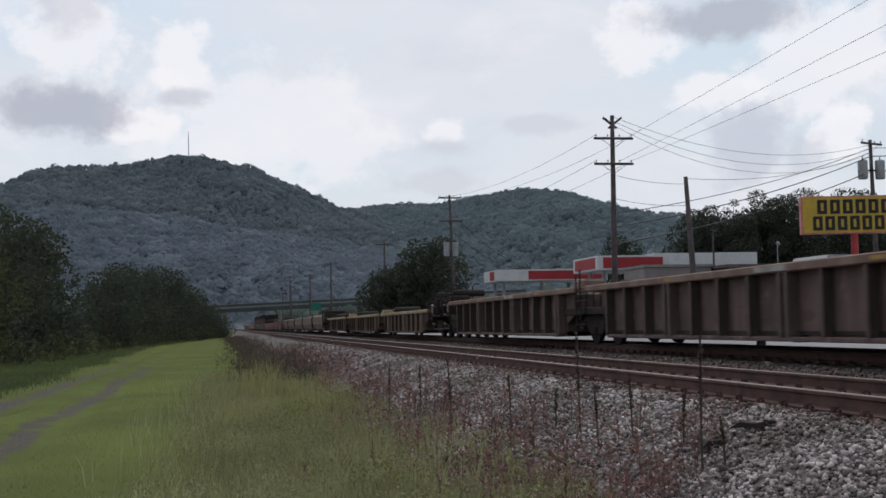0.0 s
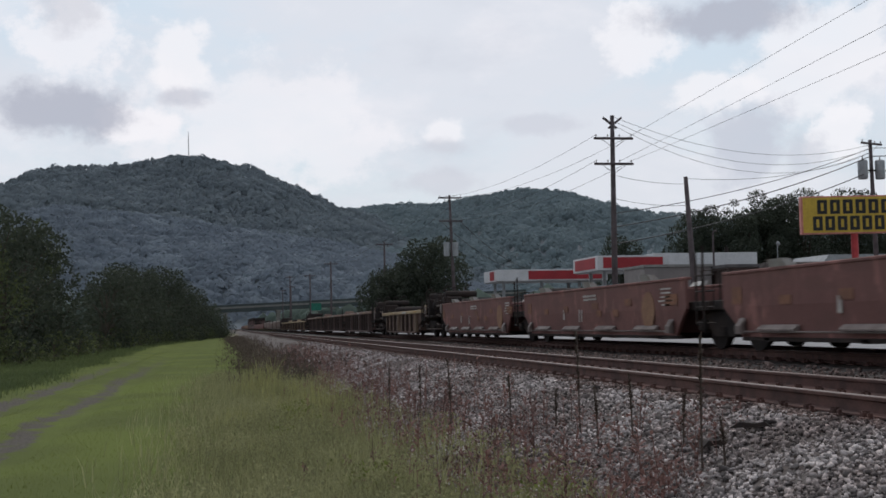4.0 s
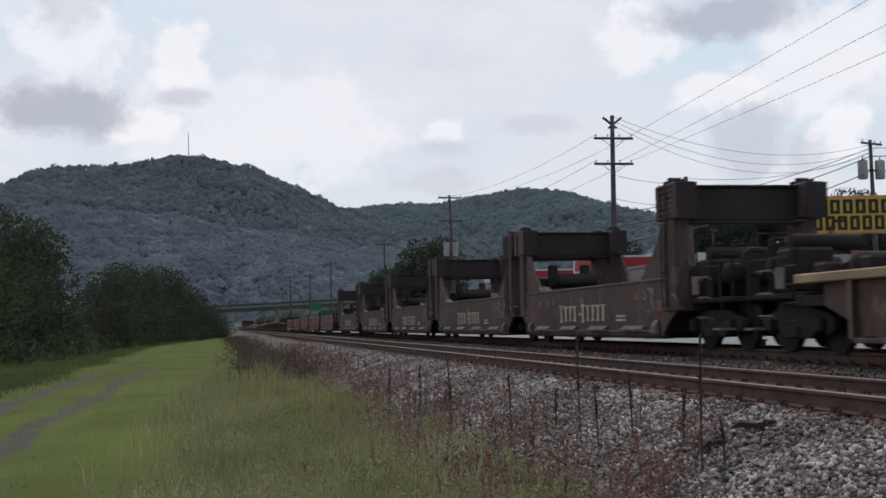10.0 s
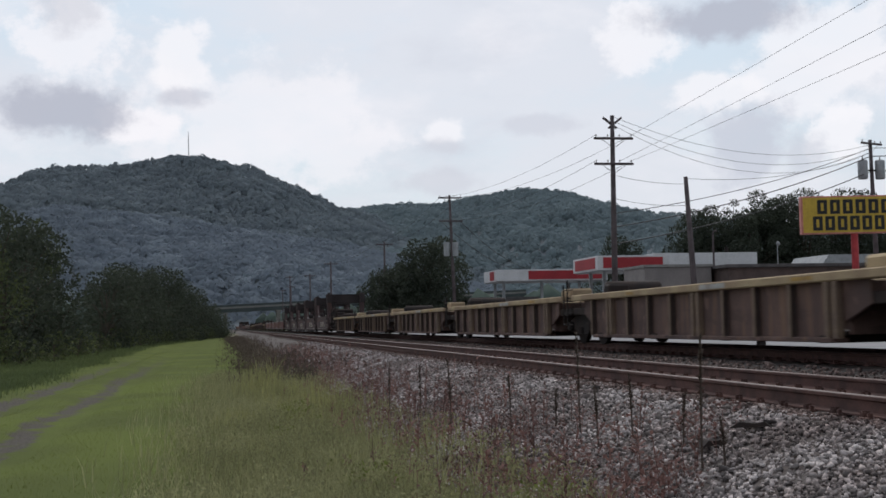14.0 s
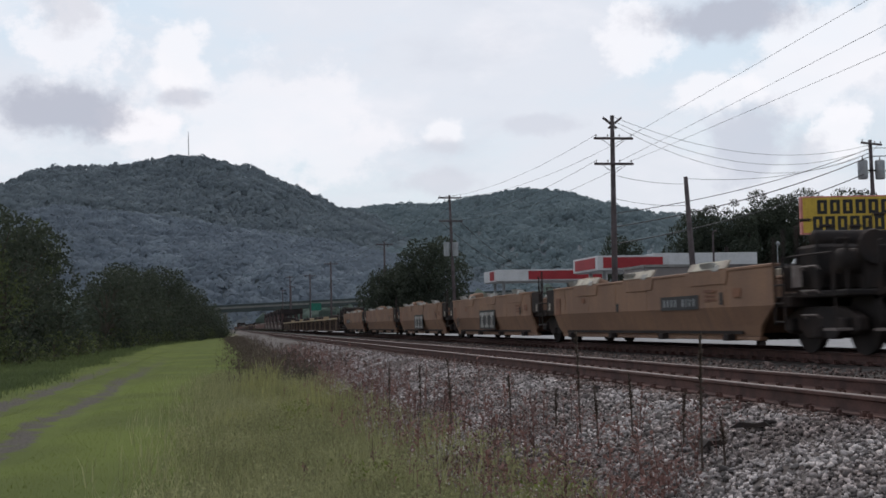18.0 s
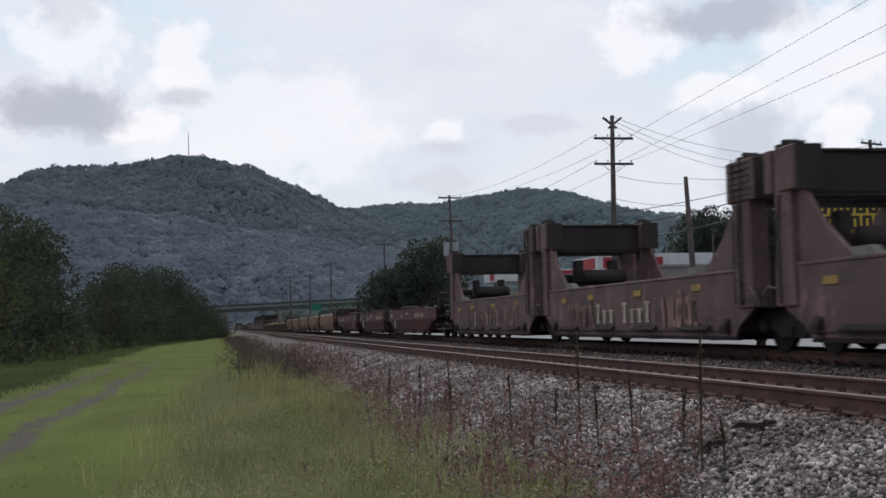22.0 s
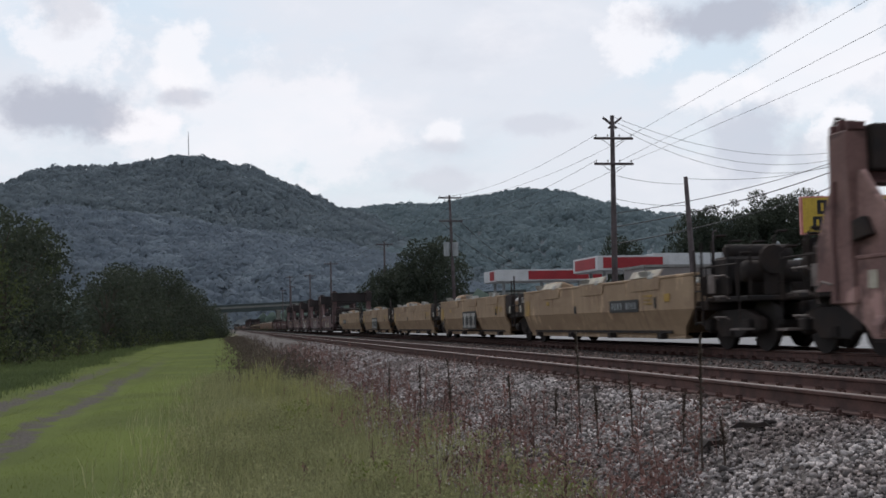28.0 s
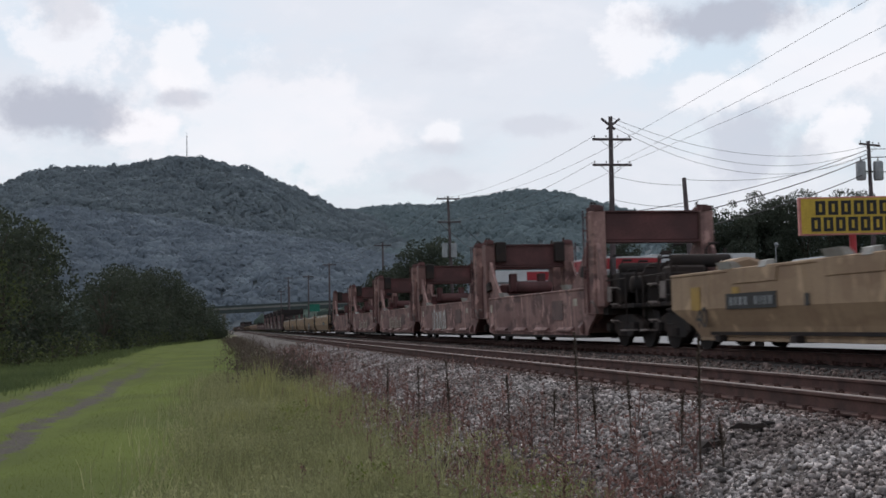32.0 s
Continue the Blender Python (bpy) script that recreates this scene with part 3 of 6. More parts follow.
def stones(n, spot, size, name, label, seed, mat=STONE):
    rng = np.random.default_rng(seed)
    cube = np.array([(x, y, z) for x in (-1, 1) for y in (-1, 1) for z in (-1, 1)], float) * (0.78, 0.62, 0.58)
    faces = np.array([(0, 1, 3, 2), (4, 6, 7, 5), (0, 4, 5, 1), (2, 3, 7, 6), (0, 2, 6, 4), (1, 5, 7, 3)])
    base = cube[None] * rng.uniform(0.55, 1.25, (n, 8, 1)) + rng.uniform(-0.22, 0.22, (n, 8, 3))
    tilt = rng.normal(0, 0.5, n)
    c, s = np.cos(tilt)[:, None], np.sin(tilt)[:, None]
    base = np.stack([base[..., 0] * c - base[..., 2] * s, base[..., 1], base[..., 0] * s + base[..., 2] * c], -1)
    a = rng.uniform(0, 6.28, n)
    c, s = np.cos(a)[:, None], np.sin(a)[:, None]
    base = np.stack([base[..., 0] * c - base[..., 1] * s, base[..., 0] * s + base[..., 1] * c, base[..., 2]], -1)
    pos = spot(rng, n)
    base = base * (size * np.exp(rng.normal(-0.05, 0.32, n)))[:, None, None] + pos[:, None, :]
    f = (faces[None] + (np.arange(n) * 8)[:, None, None]).reshape(-1, 4)
    return stuff(name, base.reshape(-1, 3), f, mat, label, "ballast")


def shoulder(rng, n):
    y = 5.0 + 65 * rng.uniform(0, 1, n) ** 1.75
    x = rng.uniform(2.3, 5.4, n) + 0.25 * rng.uniform(-1, 1, n)
    z = np.array([ground_profile(a, b) for a, b in zip(x, y)])
    return np.stack([x, y, z + rng.uniform(-0.01, 0.03, n)], 1)


def between(rng, n):
    y = 6 + 73 * rng.uniform(0, 1, n) ** 1.7
    x = np.where(rng.uniform(0, 1, n) < 0.35, rng.uniform(5.5, 7.3, n), rng.uniform(7.2, 9.0, n))
    z = np.array([ground_profile(a, b) for a, b in zip(x, y)])
    return np.stack([x, y, z + rng.uniform(-0.01, 0.03, n)], 1)


def rail_foot(rng, n):
    y = 5.0 + 50 * rng.uniform(0, 1, n) ** 1.7
    x = np.where(rng.uniform(0, 1, n) < 0.7, 5.22 - np.abs(rng.normal(0, 0.16, n)), rng.uniform(5.5, 7.3, n))
    return np.stack([x, y, ground_z(x, y) + rng.uniform(0.0, 0.045, n)], 1)


stones(80000, shoulder, 0.0185, "ballast", "loose pale grey crushed-stone ballast on the track shoulder", 21)
stones(17000, between, 0.022, "ballast", "dark rust-stained ballast between the two tracks", 22, RUSTY_STONE)
stones(9000, rail_foot, 0.019, "ballast", "rust-brown ballast along the foot of the rail", 23, RUSTY_STONE)


# ---- grass, weeds and dry stalks ----
def blades(n, spot, height, width, lean, mat, name, label, seed, cat="grass"):
    rng = np.random.default_rng(seed)
    pos = spot(rng, n)
    h = height * rng.uniform(0.45, 1.2, n)
    a = rng.uniform(0, 6.28, n)
    w = width * rng.uniform(0.6, 1.3, n)
    l = lean * h * rng.uniform(0, 1, n)
    b = rng.uniform(0, 6.28, n)
    side = np.stack([np.cos(a) * w, np.sin(a) * w, 0 * a], 1)
    bend = np.stack([np.cos(b) * l, np.sin(b) * l, 0 * b], 1)
    up = np.stack([0 * h, 0 * h, h], 1)
    v = np.stack([pos - side, pos + side, pos + side * 0.7 + bend * 0.35 + up * 0.6, pos - side * 0.7 + bend * 0.35 + up * 0.6, pos + bend + up], 1)
    q = np.array([(0, 1, 2), (0, 2, 3), (3, 2, 4)])
    f = (q[None] + (np.arange(n) * 5)[:, None, None]).reshape(-1, 3)
    return stuff(name, v.reshape(-1, 3), f, mat, label, cat)


def meadow(rng, n):
    y = 9 + 95 * rng.uniform(0, 1, n) ** 1.6
    x = rng.uniform(-13, 2.2, n)
    rut = (((x > -5.1) & (x < -4.6)) | ((x > -3.55) & (x < -2.75))) & (rng.uniform(0, 1, n) < np.clip(0.85 - (y - 32) * 0.025, 0.15, 0.85))
    x = np.where(rut, x + 1.1, x)
    return np.stack([x, y, ground_z(x, y) - 0.01], 1)


def verge(rng, n):
    y = 9.0 + 34 * rng.uniform(0, 1, n) ** 1.5
    x = 1.0 + rng.normal(0, 0.85, n)
    x = np.clip(x, -1.6, 2.9)
    return np.stack([x, y, ground_z(x, y) - 0.01], 1)


def hedge_foot(rng, n):
    y = 33 + 170 * rng.uniform(0, 1, n) ** 1.7
    x = -6.2 - 0.010 * (y - 35) - np.abs(rng.normal(0, 2.8, n)) + rng.normal(0, 0.45, n) + 0.3 * np.sin(y * 0.31) + np.clip(y - 130, 0, 100) * 0.07
    return np.stack([x, y, ground_z(x, y)], 1)


blades(90000, meadow, 0.045, 0.0035, 1.2, GRASS_BLADE, "grass", "short bright green mown grass beside the tracks", 31)
blades(26000, verge, 0.36, 0.006, 0.8, GRASS_PALE, "tall_grass", "tall pale grey-green weeds at the foot of the ballast", 32)
blades(52000, hedge_foot, 0.24, 0.010, 1.2, GRASS_DARK, "tall_grass", "tall green grass at the foot of the trees", 33)


def stalks(n, spot, height, name, label, seed, mat=STALK):
    """Dry weed stalks: a thin bent stem, short side twigs and seed heads."""
    rng = np.random.default_rng(seed)
    pos = spot(rng, n)
    V_, F_, k = [], [], 0
    for i in range(n):
        h = height * rng.uniform(0.45, 1.25)
        lean = rng.normal(0, 0.07, 2)
        w = 0.0035 + 0.003 * h
        base = pos[i]
        for a in (0.0, 1.57):
            s = np.array([math.cos(a), math.sin(a), 0]) * w
            tip = base + (lean[0] * h, lean[1] * h, h)
            V_.append(np.array([base - s, base + s, tip + s * 0.4, tip - s * 0.4]))
            F_.append((k, k + 1, k + 2, k + 3))
            k += 4
        for _ in range(int(5 + 9 * h)):
            t = rng.uniform(0.3, 1.0)
            c = base + np.array((lean[0] * h, lean[1] * h, h)) * t
            a = rng.uniform(0, 6.28)
            r = rng.uniform(0.03, 0.12) * (1.15 - t * 0.7)
            d = np.array([math.cos(a) * r, math.sin(a) * r, r * rng.uniform(0.2, 1.2)])
            s = np.array([-math.sin(a), math.cos(a), 0.4]) * rng.uniform(0.005, 0.013)
            V_.append(np.array([c - s, c + s, c + d + s, c + d - s]))
            F_.append((k, k + 1, k + 2, k + 3))
            k += 4
    return stuff(name, np.concatenate(V_), np.array(F_), mat, label, "weeds")


def stalk_belt(rng, n):
    y = 9.0 + 60 * rng.uniform(0, 1, n) ** 1.5
    x = rng.normal(2.75, 0.65, n) + y * 0.008
    x = np.clip(x, 0.8, 4.4)
    return np.stack([x, y, ground_z(x, y)], 1)


def far_belt(rng, n):
    y = 34 + 165 * rng.uniform(0, 1, n) ** 1.3
    x = rng.normal(2.0, 0.75, n)
    return np.stack([x, y, ground_z(x, y)], 1)


stalks(620, stalk_belt, 0.44, "dry_weeds", "dry reddish-brown weed stalks on the edge of the ballast", 41)
stalks(1200, far_belt, 0.62, "dry_weeds", "dark brown weed thicket along the track", 42, FAR_STALK)


def tall_weed(x, y, h, seed):
    """One tall dry weed: a bent stem, side twigs and a ragged seed head."""
    rng = random.Random(seed)
    t = thing("tall_weed", "tall dry brown weed with a ragged seed head on the ballast", "weed", x, y, ground_profile(x, y), "tall weeds on the ballast")
    lx, ly = rng.uniform(-0.06, 0.06) * h, rng.uniform(-0.06, 0.06) * h
    part("stem", Shape().tube([(0, 0, -0.02), (lx * 0.3, ly * 0.3, h * 0.5), (lx, ly, h)], [0.010, 0.008, 0.004], 5), FAR_STALK, t)
    head, twig = Shape(), Shape()
    for k in range(int(50 + 90 * h)):
        f = rng.uniform(0.45, 1.02)
        a, r = rng.uniform(0, 6.28), rng.uniform(0.012, 0.05) * (1.25 - f * 0.7)
        c = Vector((lx * f * f, ly * f * f, h * f))
        e = c + Vector((math.cos(a) * r, math.sin(a) * r, rng.uniform(0, 0.04)))
        s = Vector((-math.sin(a), math.cos(a), 0.5)) * rng.uniform(0.004, 0.010)
        head.poly((c - s, e - s * 0.6, e + s, c + s))
    for k in range(int(3 + 6 * h)):
        f = rng.uniform(0.15, 0.7)
        a, r = rng.uniform(0, 6.28), rng.uniform(0.05, 0.14) * (1.1 - f)
        c = Vector((lx * f * f, ly * f * f, h * f))
        twig.tube([c, c + Vector((math.cos(a) * r, math.sin(a) * r, r * 1.1))], [0.003, 0.0015], 4)
    part("seed_head", head, FAR_STALK, t)["kind"] = "stuff"
    part("twigs", twig, FAR_STALK, t)["kind"] = "stuff"


for k, (x, y, h) in enumerate(((3.78, 9.47, 1.06), (3.79, 12.92, 1.08), (3.96, 10.34, 0.49), (3.89, 9.26, 0.37), (3.97, 11.72, 0.61), (3.04, 16.47, 0.98), (3.04, 19.08, 0.83), (3.76, 13.79, 0.45), (3.7, 11.99, 0.62), (3.52, 15.01, 0.66), (2.86, 21.38, 0.83))):
    tall_weed(x, y, h, 300 + k)
for k, (x, y, h) in enumerate(((1.1, 31.8, 1.25), (2.13, 22.9, 0.78), (1.12, 27.2, 0.79), (0.75, 29.5, 0.8), (1.9, 24.6, 0.7), (0.9, 24.0, 0.55), (1.5, 27.8, 0.75), (0.3, 21.0, 0.45), (1.2, 20.2, 0.5))):
    blades(150, lambda r, n: np.array((x, y, ground_profile(x, y))) + r.normal(0, 1, (n, 3)) * (0.24, 0.5, 0.0), h * 0.8, 0.008, 0.4, GRASS_YELLOW, "tall_grass", "tall yellowish-green tuft of grass among the weeds", 320 + k)


# litter and scrap lying on the ballast
for k, (x, y, w) in enumerate(((4.44, 10.0, 0.36), (4.06, 10.0, 0.34))):
    scrap = thing("scrap_wood", "dark splintered piece of timber on the ballast", "debris", x, y, ground_profile(x, y) + 0.04, turn=-38 + 70 * k)
    part("plank", Shape().prism([(-w / 2, 0), (w / 2, 0.02), (w / 2 - 0.05, 0.06), (0.05, 0.045), (-w / 2 + 0.1, 0.055)], -0.05, 0.05, "y"), DARK_STEEL, scrap)
    part("splinter", Shape().tube([(w * 0.3, 0, 0.05), (w * 0.6, 0.03, 0.055)], [0.03, 0.008], 5), DARK_STEEL, scrap)
solid("paper_scrap", Shape().prism([(2.50, 18.2), (2.75, 18.16), (2.79, 18.34), (2.61, 18.40)], -0.93, -0.915, "z"), WHITE_PANEL, "small white scrap of litter caught in the weeds", "litter")
for x, y in ((13.0, 28.5), (13.0, 21.9)):
    post = thing("marker_post", "short dark post beside the far track", "post", x, y, -0.25)
    part("shaft", Shape().box(-0.09, 0.09, -0.09, 0.09, 0, 0.36).mesh("shaft", DARK_STEEL, 0.015), None, post)
    part("cap", Shape().box(-0.11, 0.11, -0.11, 0.11, 0.36, 0.40), DARK_STEEL, post)


# ---- trees ----
def leaf_cloud(rng, centers, radii, per, size):
    """Leaf sprays scattered in uneven clumps: bent quads, denser towards each clump's skin."""
    V_ = []
    for c, r in zip(centers, radii):
        n = max(12, int(per * r * r))
        d = rng.normal(0, 1, (n, 3))
        d /= np.linalg.norm(d, axis=1)[:, None]
        p = np.asarray(c) + d * (r * rng.uniform(0.45, 1.08, n) ** 0.6)[:, None] * np.array((1, 1, 0.85))
        a = rng.normal(0, 1, (n, 3))
        a /= np.linalg.norm(a, axis=1)[:, None]
        b = np.cross(a, rng.normal(0, 1, (n, 3)))
        b /= np.linalg.norm(b, axis=1)[:, None]
        s = (size * rng.uniform(0.5, 1.3, n))[:, None]
        V_.append(np.stack([p - a * s, p - b * s * 0.55, p + a * s, p + b * s * 0.55], 1))
    v = np.concatenate(V_)
    f = np.arange(len(v) * 4).reshape(-1, 4)
    return v.reshape(-1, 3), f


def tree(x, y, height, spread, seed, mat=LEAF, label="leafy green tree beside the track", low=0.12, density=26, leaf=0.22, category="tree", z=None, kind="tree"):
    rng = np.random.default_rng(seed)
    base = ground_profile(x, y) if z is None else z
    t = thing(kind, label, category, x, y, base)
    trunk = Shape()
    bend = rng.normal(0, 0.04, 2) * height
    top = height * 0.72
    path = [(bend[0] * k * k, bend[1] * k * k, top * k - 0.2) for k in (0, 0.25, 0.5, 0.75, 1)]
    r = 0.022 * height
    trunk.tube(path, [r * 1.25, r, r * 0.8, r * 0.55, r * 0.25], 7)
    centers, radii = [], []
    n = int(13 + spread * 1.6)
    for i in range(n):
        h = low + (1 - low) * ((i + 0.5) / n) ** 0.85
        wide = spread * (0.35 + 0.75 * math.sin(math.pi * min(1, max(0.08, (h - low) / (1.12 - low))) ** 0.8)) * 0.62
        a = i * 2.4 + rng.uniform(-0.5, 0.5)
        q = rng.uniform(0.35, 1.0)
        rr = spread * rng.uniform(0.19, 0.34)
        c = (bend[0] * h + math.cos(a) * wide * q, bend[1] * h + math.sin(a) * wide * q, max(rr * 0.5, height * h - rr * 0.8))
        centers.append(c)
        radii.append(rr)
        k = rng.uniform(0.3, 0.8) * h
        start = (bend[0] * k * k, bend[1] * k * k, top * min(k, 0.95))
        mid = tuple((s + e) / 2 + (0.12 * spread if j == 2 else 0) for j, (s, e) in enumerate(zip(start, c)))
        trunk.tube([start, mid, c], [r * 0.4, r * 0.25, r * 0.08], 4, False)
    part("trunk", trunk, BARK, t)
    v, f = leaf_cloud(rng, centers, radii, density, leaf)
    crown = stuff("crown", v, f, mat, "crown of small leaves with gaps", "", t, "")
    return t


# leafy weeds along the foot of the ballast: low uneven clumps
def weed_clumps(n, spot, size, leaf, per, mat, label, seed):
    rng = np.random.default_rng(seed)
    pos = spot(rng, n)
    r = size * rng.uniform(0.5, 1.4, n)
    v, f = leaf_cloud(rng, pos + np.stack([0 * r, 0 * r, r * 0.55], 1), r, per, leaf)
    return stuff("weeds", v, f, mat, label, "weeds")


weed_clumps(560, verge, 0.22, 0.020, 2600, GRASS_PALE, "pale green leafy weeds in low clumps beside the ballast", 51)
weed_clumps(34, verge, 0.24, 0.024, 1500, GRASS_BLADE, "bright green leafy weeds in low clumps beside the ballast", 52)
weed_clumps(560, stalk_belt, 0.17, 0.022, 1500, STALK, "reddish-brown dry weeds in low clumps on the ballast", 53)
weed_clumps(420, far_belt, 0.32, 0.05, 420, FAR_STALK, "dark brown bushy weeds along the track", 54)

# hedgerow of trees on the camera's side of the track
rows = [(-13.4, 66, 8.2, 5.4), (-12.3, 75, 8.9, 4.2), (-12.8, 84, 9.6, 5.2), (-11.6, 93, 5.4, 4.0), (-15.2, 103, 11.0, 3.8), (-10.0, 114, 7.3, 4.4), (-10.6, 126, 8.6, 4.6), (-10.0, 139, 9.2, 5.6), (-10.4, 152, 9.7, 6.0),
        (-8.6, 166, 10.0, 5.8), (-7.4, 180, 10.3, 6.0), (-6.0, 193, 9.4, 6.0), (-4.4, 206, 8.4, 6.0), (-2.8, 218, 6.4, 5.4), (-1.6, 230, 4.9, 4.6), (-16.0, 80, 10.0, 6.2), (-17.0, 120, 11.5, 5.4), (-12.0, 172, 10.9, 7.0)]
for i, (x, y, h, w) in enumerate(rows):
    near = y < 75
    tree(x, y, h, w, 100 + i, LEAF_LIGHT if i in (0, 4) else LEAF, "dense dark green roadside tree, leafy to the ground", 0.02, 150 if near else 115, 0.115 if near else 0.165)
for i, (x, y, h, w) in enumerate(((-10.9, 58, 1.9, 2.2), (-10.0, 66, 1.7, 2.0), (-9.4, 74, 1.9, 2.0), (-9.3, 85, 2.0, 2.2), (-9.1, 98, 1.8, 2.2), (-8.9, 114, 2.2, 2.6), (-8.2, 132, 2.0, 2.6), (-7.4, 150, 2.4, 3.0), (-5.0, 176, 2.4, 3.0), (-2.6, 202, 2.4, 3.0), (0.0, 226, 2.6, 3.2))):
    tree(x, y, h, w, 150 + i, LEAF_LIGHT, "low green shrub at the edge of the mown grass", 0.0, 70, 0.11, "shrub", kind="shrub")

# trees on the town side
tree(26.2, 157.8, 12.6, 9.0, 201, LEAF, "broad dark green tree behind the utility poles", 0.03, 110, 0.21)
tree(20.9, 162.1, 8.6, 6.5, 202, LEAF, "dark green tree beside the railway", 0.03, 110, 0.20)
tree(24.0, 165.4, 9.6, 7.0, 207, LEAF, "dark green tree beside the railway", 0.03, 110, 0.20)
tree(48.4, 144.0, 11.6, 5.6, 203, LEAF, "dark round tree behind the filling station", 0.03, 240, 0.15)
for i, (x, y, h, w) in enumerate(((52.9, 133, 11.4, 6.2), (54.4, 134, 14.2, 6.2), (56.6, 133, 13.7, 6.6), (58.2, 135, 15.0, 2.2), (59.2, 132, 13.8, 6.6), (61.6, 133, 14.9, 6.2), (63.4, 134, 16.2, 6.4), (66.6, 133, 15.8, 7.0), (72.0, 135, 16.4, 7.6), (76.5, 136, 15.0, 7.4), (82.0, 138, 13.4, 7.2), (88.0, 139, 12.2, 7.0), (94.0, 139, 11.5, 7.0))):
    tree(x, y, h, w, 210 + i, LEAF, "tall dark green tree behind the shops", 0.03, 300, 0.135)

# ---- utility poles and lines ----
def pole(x, y, height, label, arms=(), radius=0.16, lean=(0, 0), pins=3, arm_len=2.4, turn=0):
    z = ground_profile(x, y)
    p = thing("utility_pole", label, "utility pole", x, y, z, "utility poles along the railway")
    H = height - z
    part("shaft", Shape().tube([(-lean[0], -lean[1], -0.3), (-lean[0] * 0.5, -lean[1] * 0.5, H / 2), (0, 0, H)], [radius * 1.15, radius, radius * 0.72], 12), POLE_WOOD, p, smooth=True)
    c, s = math.cos(radians(turn)), math.sin(radians(turn))
    for a in arms:
        za = a - z
        h = arm_len / 2
        arm = Shape().box(-h, h, -0.06, 0.06, -0.07, 0.07).mesh("crossarm", POLE_WOOD, 0.01)
        ob = part("crossarm", arm, None, p)
        ob.matrix_basis = pose(-lean[0] * (1 - za / H), -0.2, za, 0, 0, turn)
        for k in range(4):
            off = -h + 0.12 + (arm_len - 0.24) * k / 3
            part("insulator", Shape().tube([(off, 0, 0.06), (off, 0, 0.14), (off, 0, 0.16), (off, 0, 0.24)], [0.02, 0.02, 0.055, 0.03], 8), INSULATOR, ob, "small grey insulator")
        for sgn in (-1, 1):
            part("brace", Shape().tube([(sgn * h * 0.6, -0.02, -0.06), (sgn * 0.05, -0.02, -0.55)], 0.018, 4), GREY_METAL, ob)
    return p


def wire(a, b, sag, r=0.018, label="sagging black overhead line between poles"):
    a, b = Vector(a), Vector(b)
    n = 14
    pts = [a.lerp(b, k / n) - Vector((0, 0, sag * 4 * (k / n) * (1 - k / n))) for k in range(n + 1)]
    return solid("power_line", Shape().tube(pts, r, 5), WIRE, label, "power line", group="overhead lines")


main = pole(23.0, 70.0, 12.85, "tall dark wooden utility pole with two crossarms and a V-shaped top", (11.45, 9.93), 0.17, (0.15, 0))
for sgn in (-1, 1):
    part("top_bracket", Shape().box(-0.06, 0.06, -0.06, 0.06, -0.6, 0.45).mesh("top_bracket", POLE_WOOD, 0.01), None, main).matrix_basis = pose(sgn * 0.22, 0, 12.75, 0, sgn * 52, 0)
pole(22.9, 122.7, 13.7, "tall wooden utility pole with crossarm and transformer", (13.4, 11.05), 0.16, (-0.4, 0))
pole(22.7, 172.3, 12.4, "distant wooden utility pole with crossarm", (12.0,), 0.16)
for y, h in ((223, 12.3), (276, 12.4), (313, 13.6), (352, 12.4), (400, 12.8)):
    pole(19.6 if y != 313 else 17.2, y, h, "far wooden utility pole beside the railway", (h - 0.4,), 0.17)
pole(25.4, 64.7, 8.55, "shorter bare wooden pole with no crossarm", (), 0.16, (-0.45, 0))
street = pole(46.9, 83.0, 13.5, "wooden utility pole carrying grey transformers above the street", (13.2,), 0.17, (-0.2, 0), turn=25)
for dx in (-0.75, 0.62):
    can = part("transformer", Shape().tube([(dx, -0.15, 10.9), (dx, -0.15, 11.0), (dx, -0.15, 12.2), (dx, -0.15, 12.3)], [0.30, 0.36, 0.36, 0.28], 14), GREY_METAL, street, "grey drum transformer", smooth=True)
    part("bushing", Shape().tube([(dx, -0.15, 12.3), (dx, -0.15, 12.62)], [0.06, 0.03], 6), INSULATOR, can)
    part("bracket", Shape().box(min(0, dx), max(0, dx), -0.2, -0.1, 11.5, 11.6), DARK_STEEL, street)
can2 = thing("transformer", "pale drum transformer hung on a utility pole", "transformer", 22.9, 122.4, 8.2)
for dx in (-0.45, 0.45):
    part("drum", Shape().tube([(dx, 0, -0.7), (dx, 0, 0.7)], 0.3, 12), GREY_METAL, can2)
pole(23.6, 11.0, 15.2, "tall dark wooden utility pole with two crossarms", (13.65, 10.6), 0.17)

for dx, za in ((1.1, 11.65), (0.4, 10.13), (1.1, 10.13)):
    wire((23 + dx, 70, za), {11.65: (24.32, 11, 13.9)}.get(za, (25.05 if dx < 1 else 24.31, 11, 12.84 if dx < 1 else 10.8)), 0.1, 0.009)
for za, xs in ((11.65, (-1.1, 1.1)), (10.13, (-1.1, 1.1))):
    for dx in xs:
        wire((23 + dx, 70, za), (22.9 + dx * 0.9, 122.7, 13.5 if za > 11 else 11.2), 0.8, 0.011)
for dx in (-1.0, 1.0):
    wire((22.9 + dx, 122.7, 13.5), (22.7 + dx, 172.3, 12.2), 0.7, 0.014)
    wire((22.7 + dx, 172.3, 12.2), (19.6 + dx, 223, 12.0), 0.7, 0.016)
    wire((22.9 + dx, 122.7, 11.1), (46.9 + dx, 183, 8.5), 1.2, 0.028)
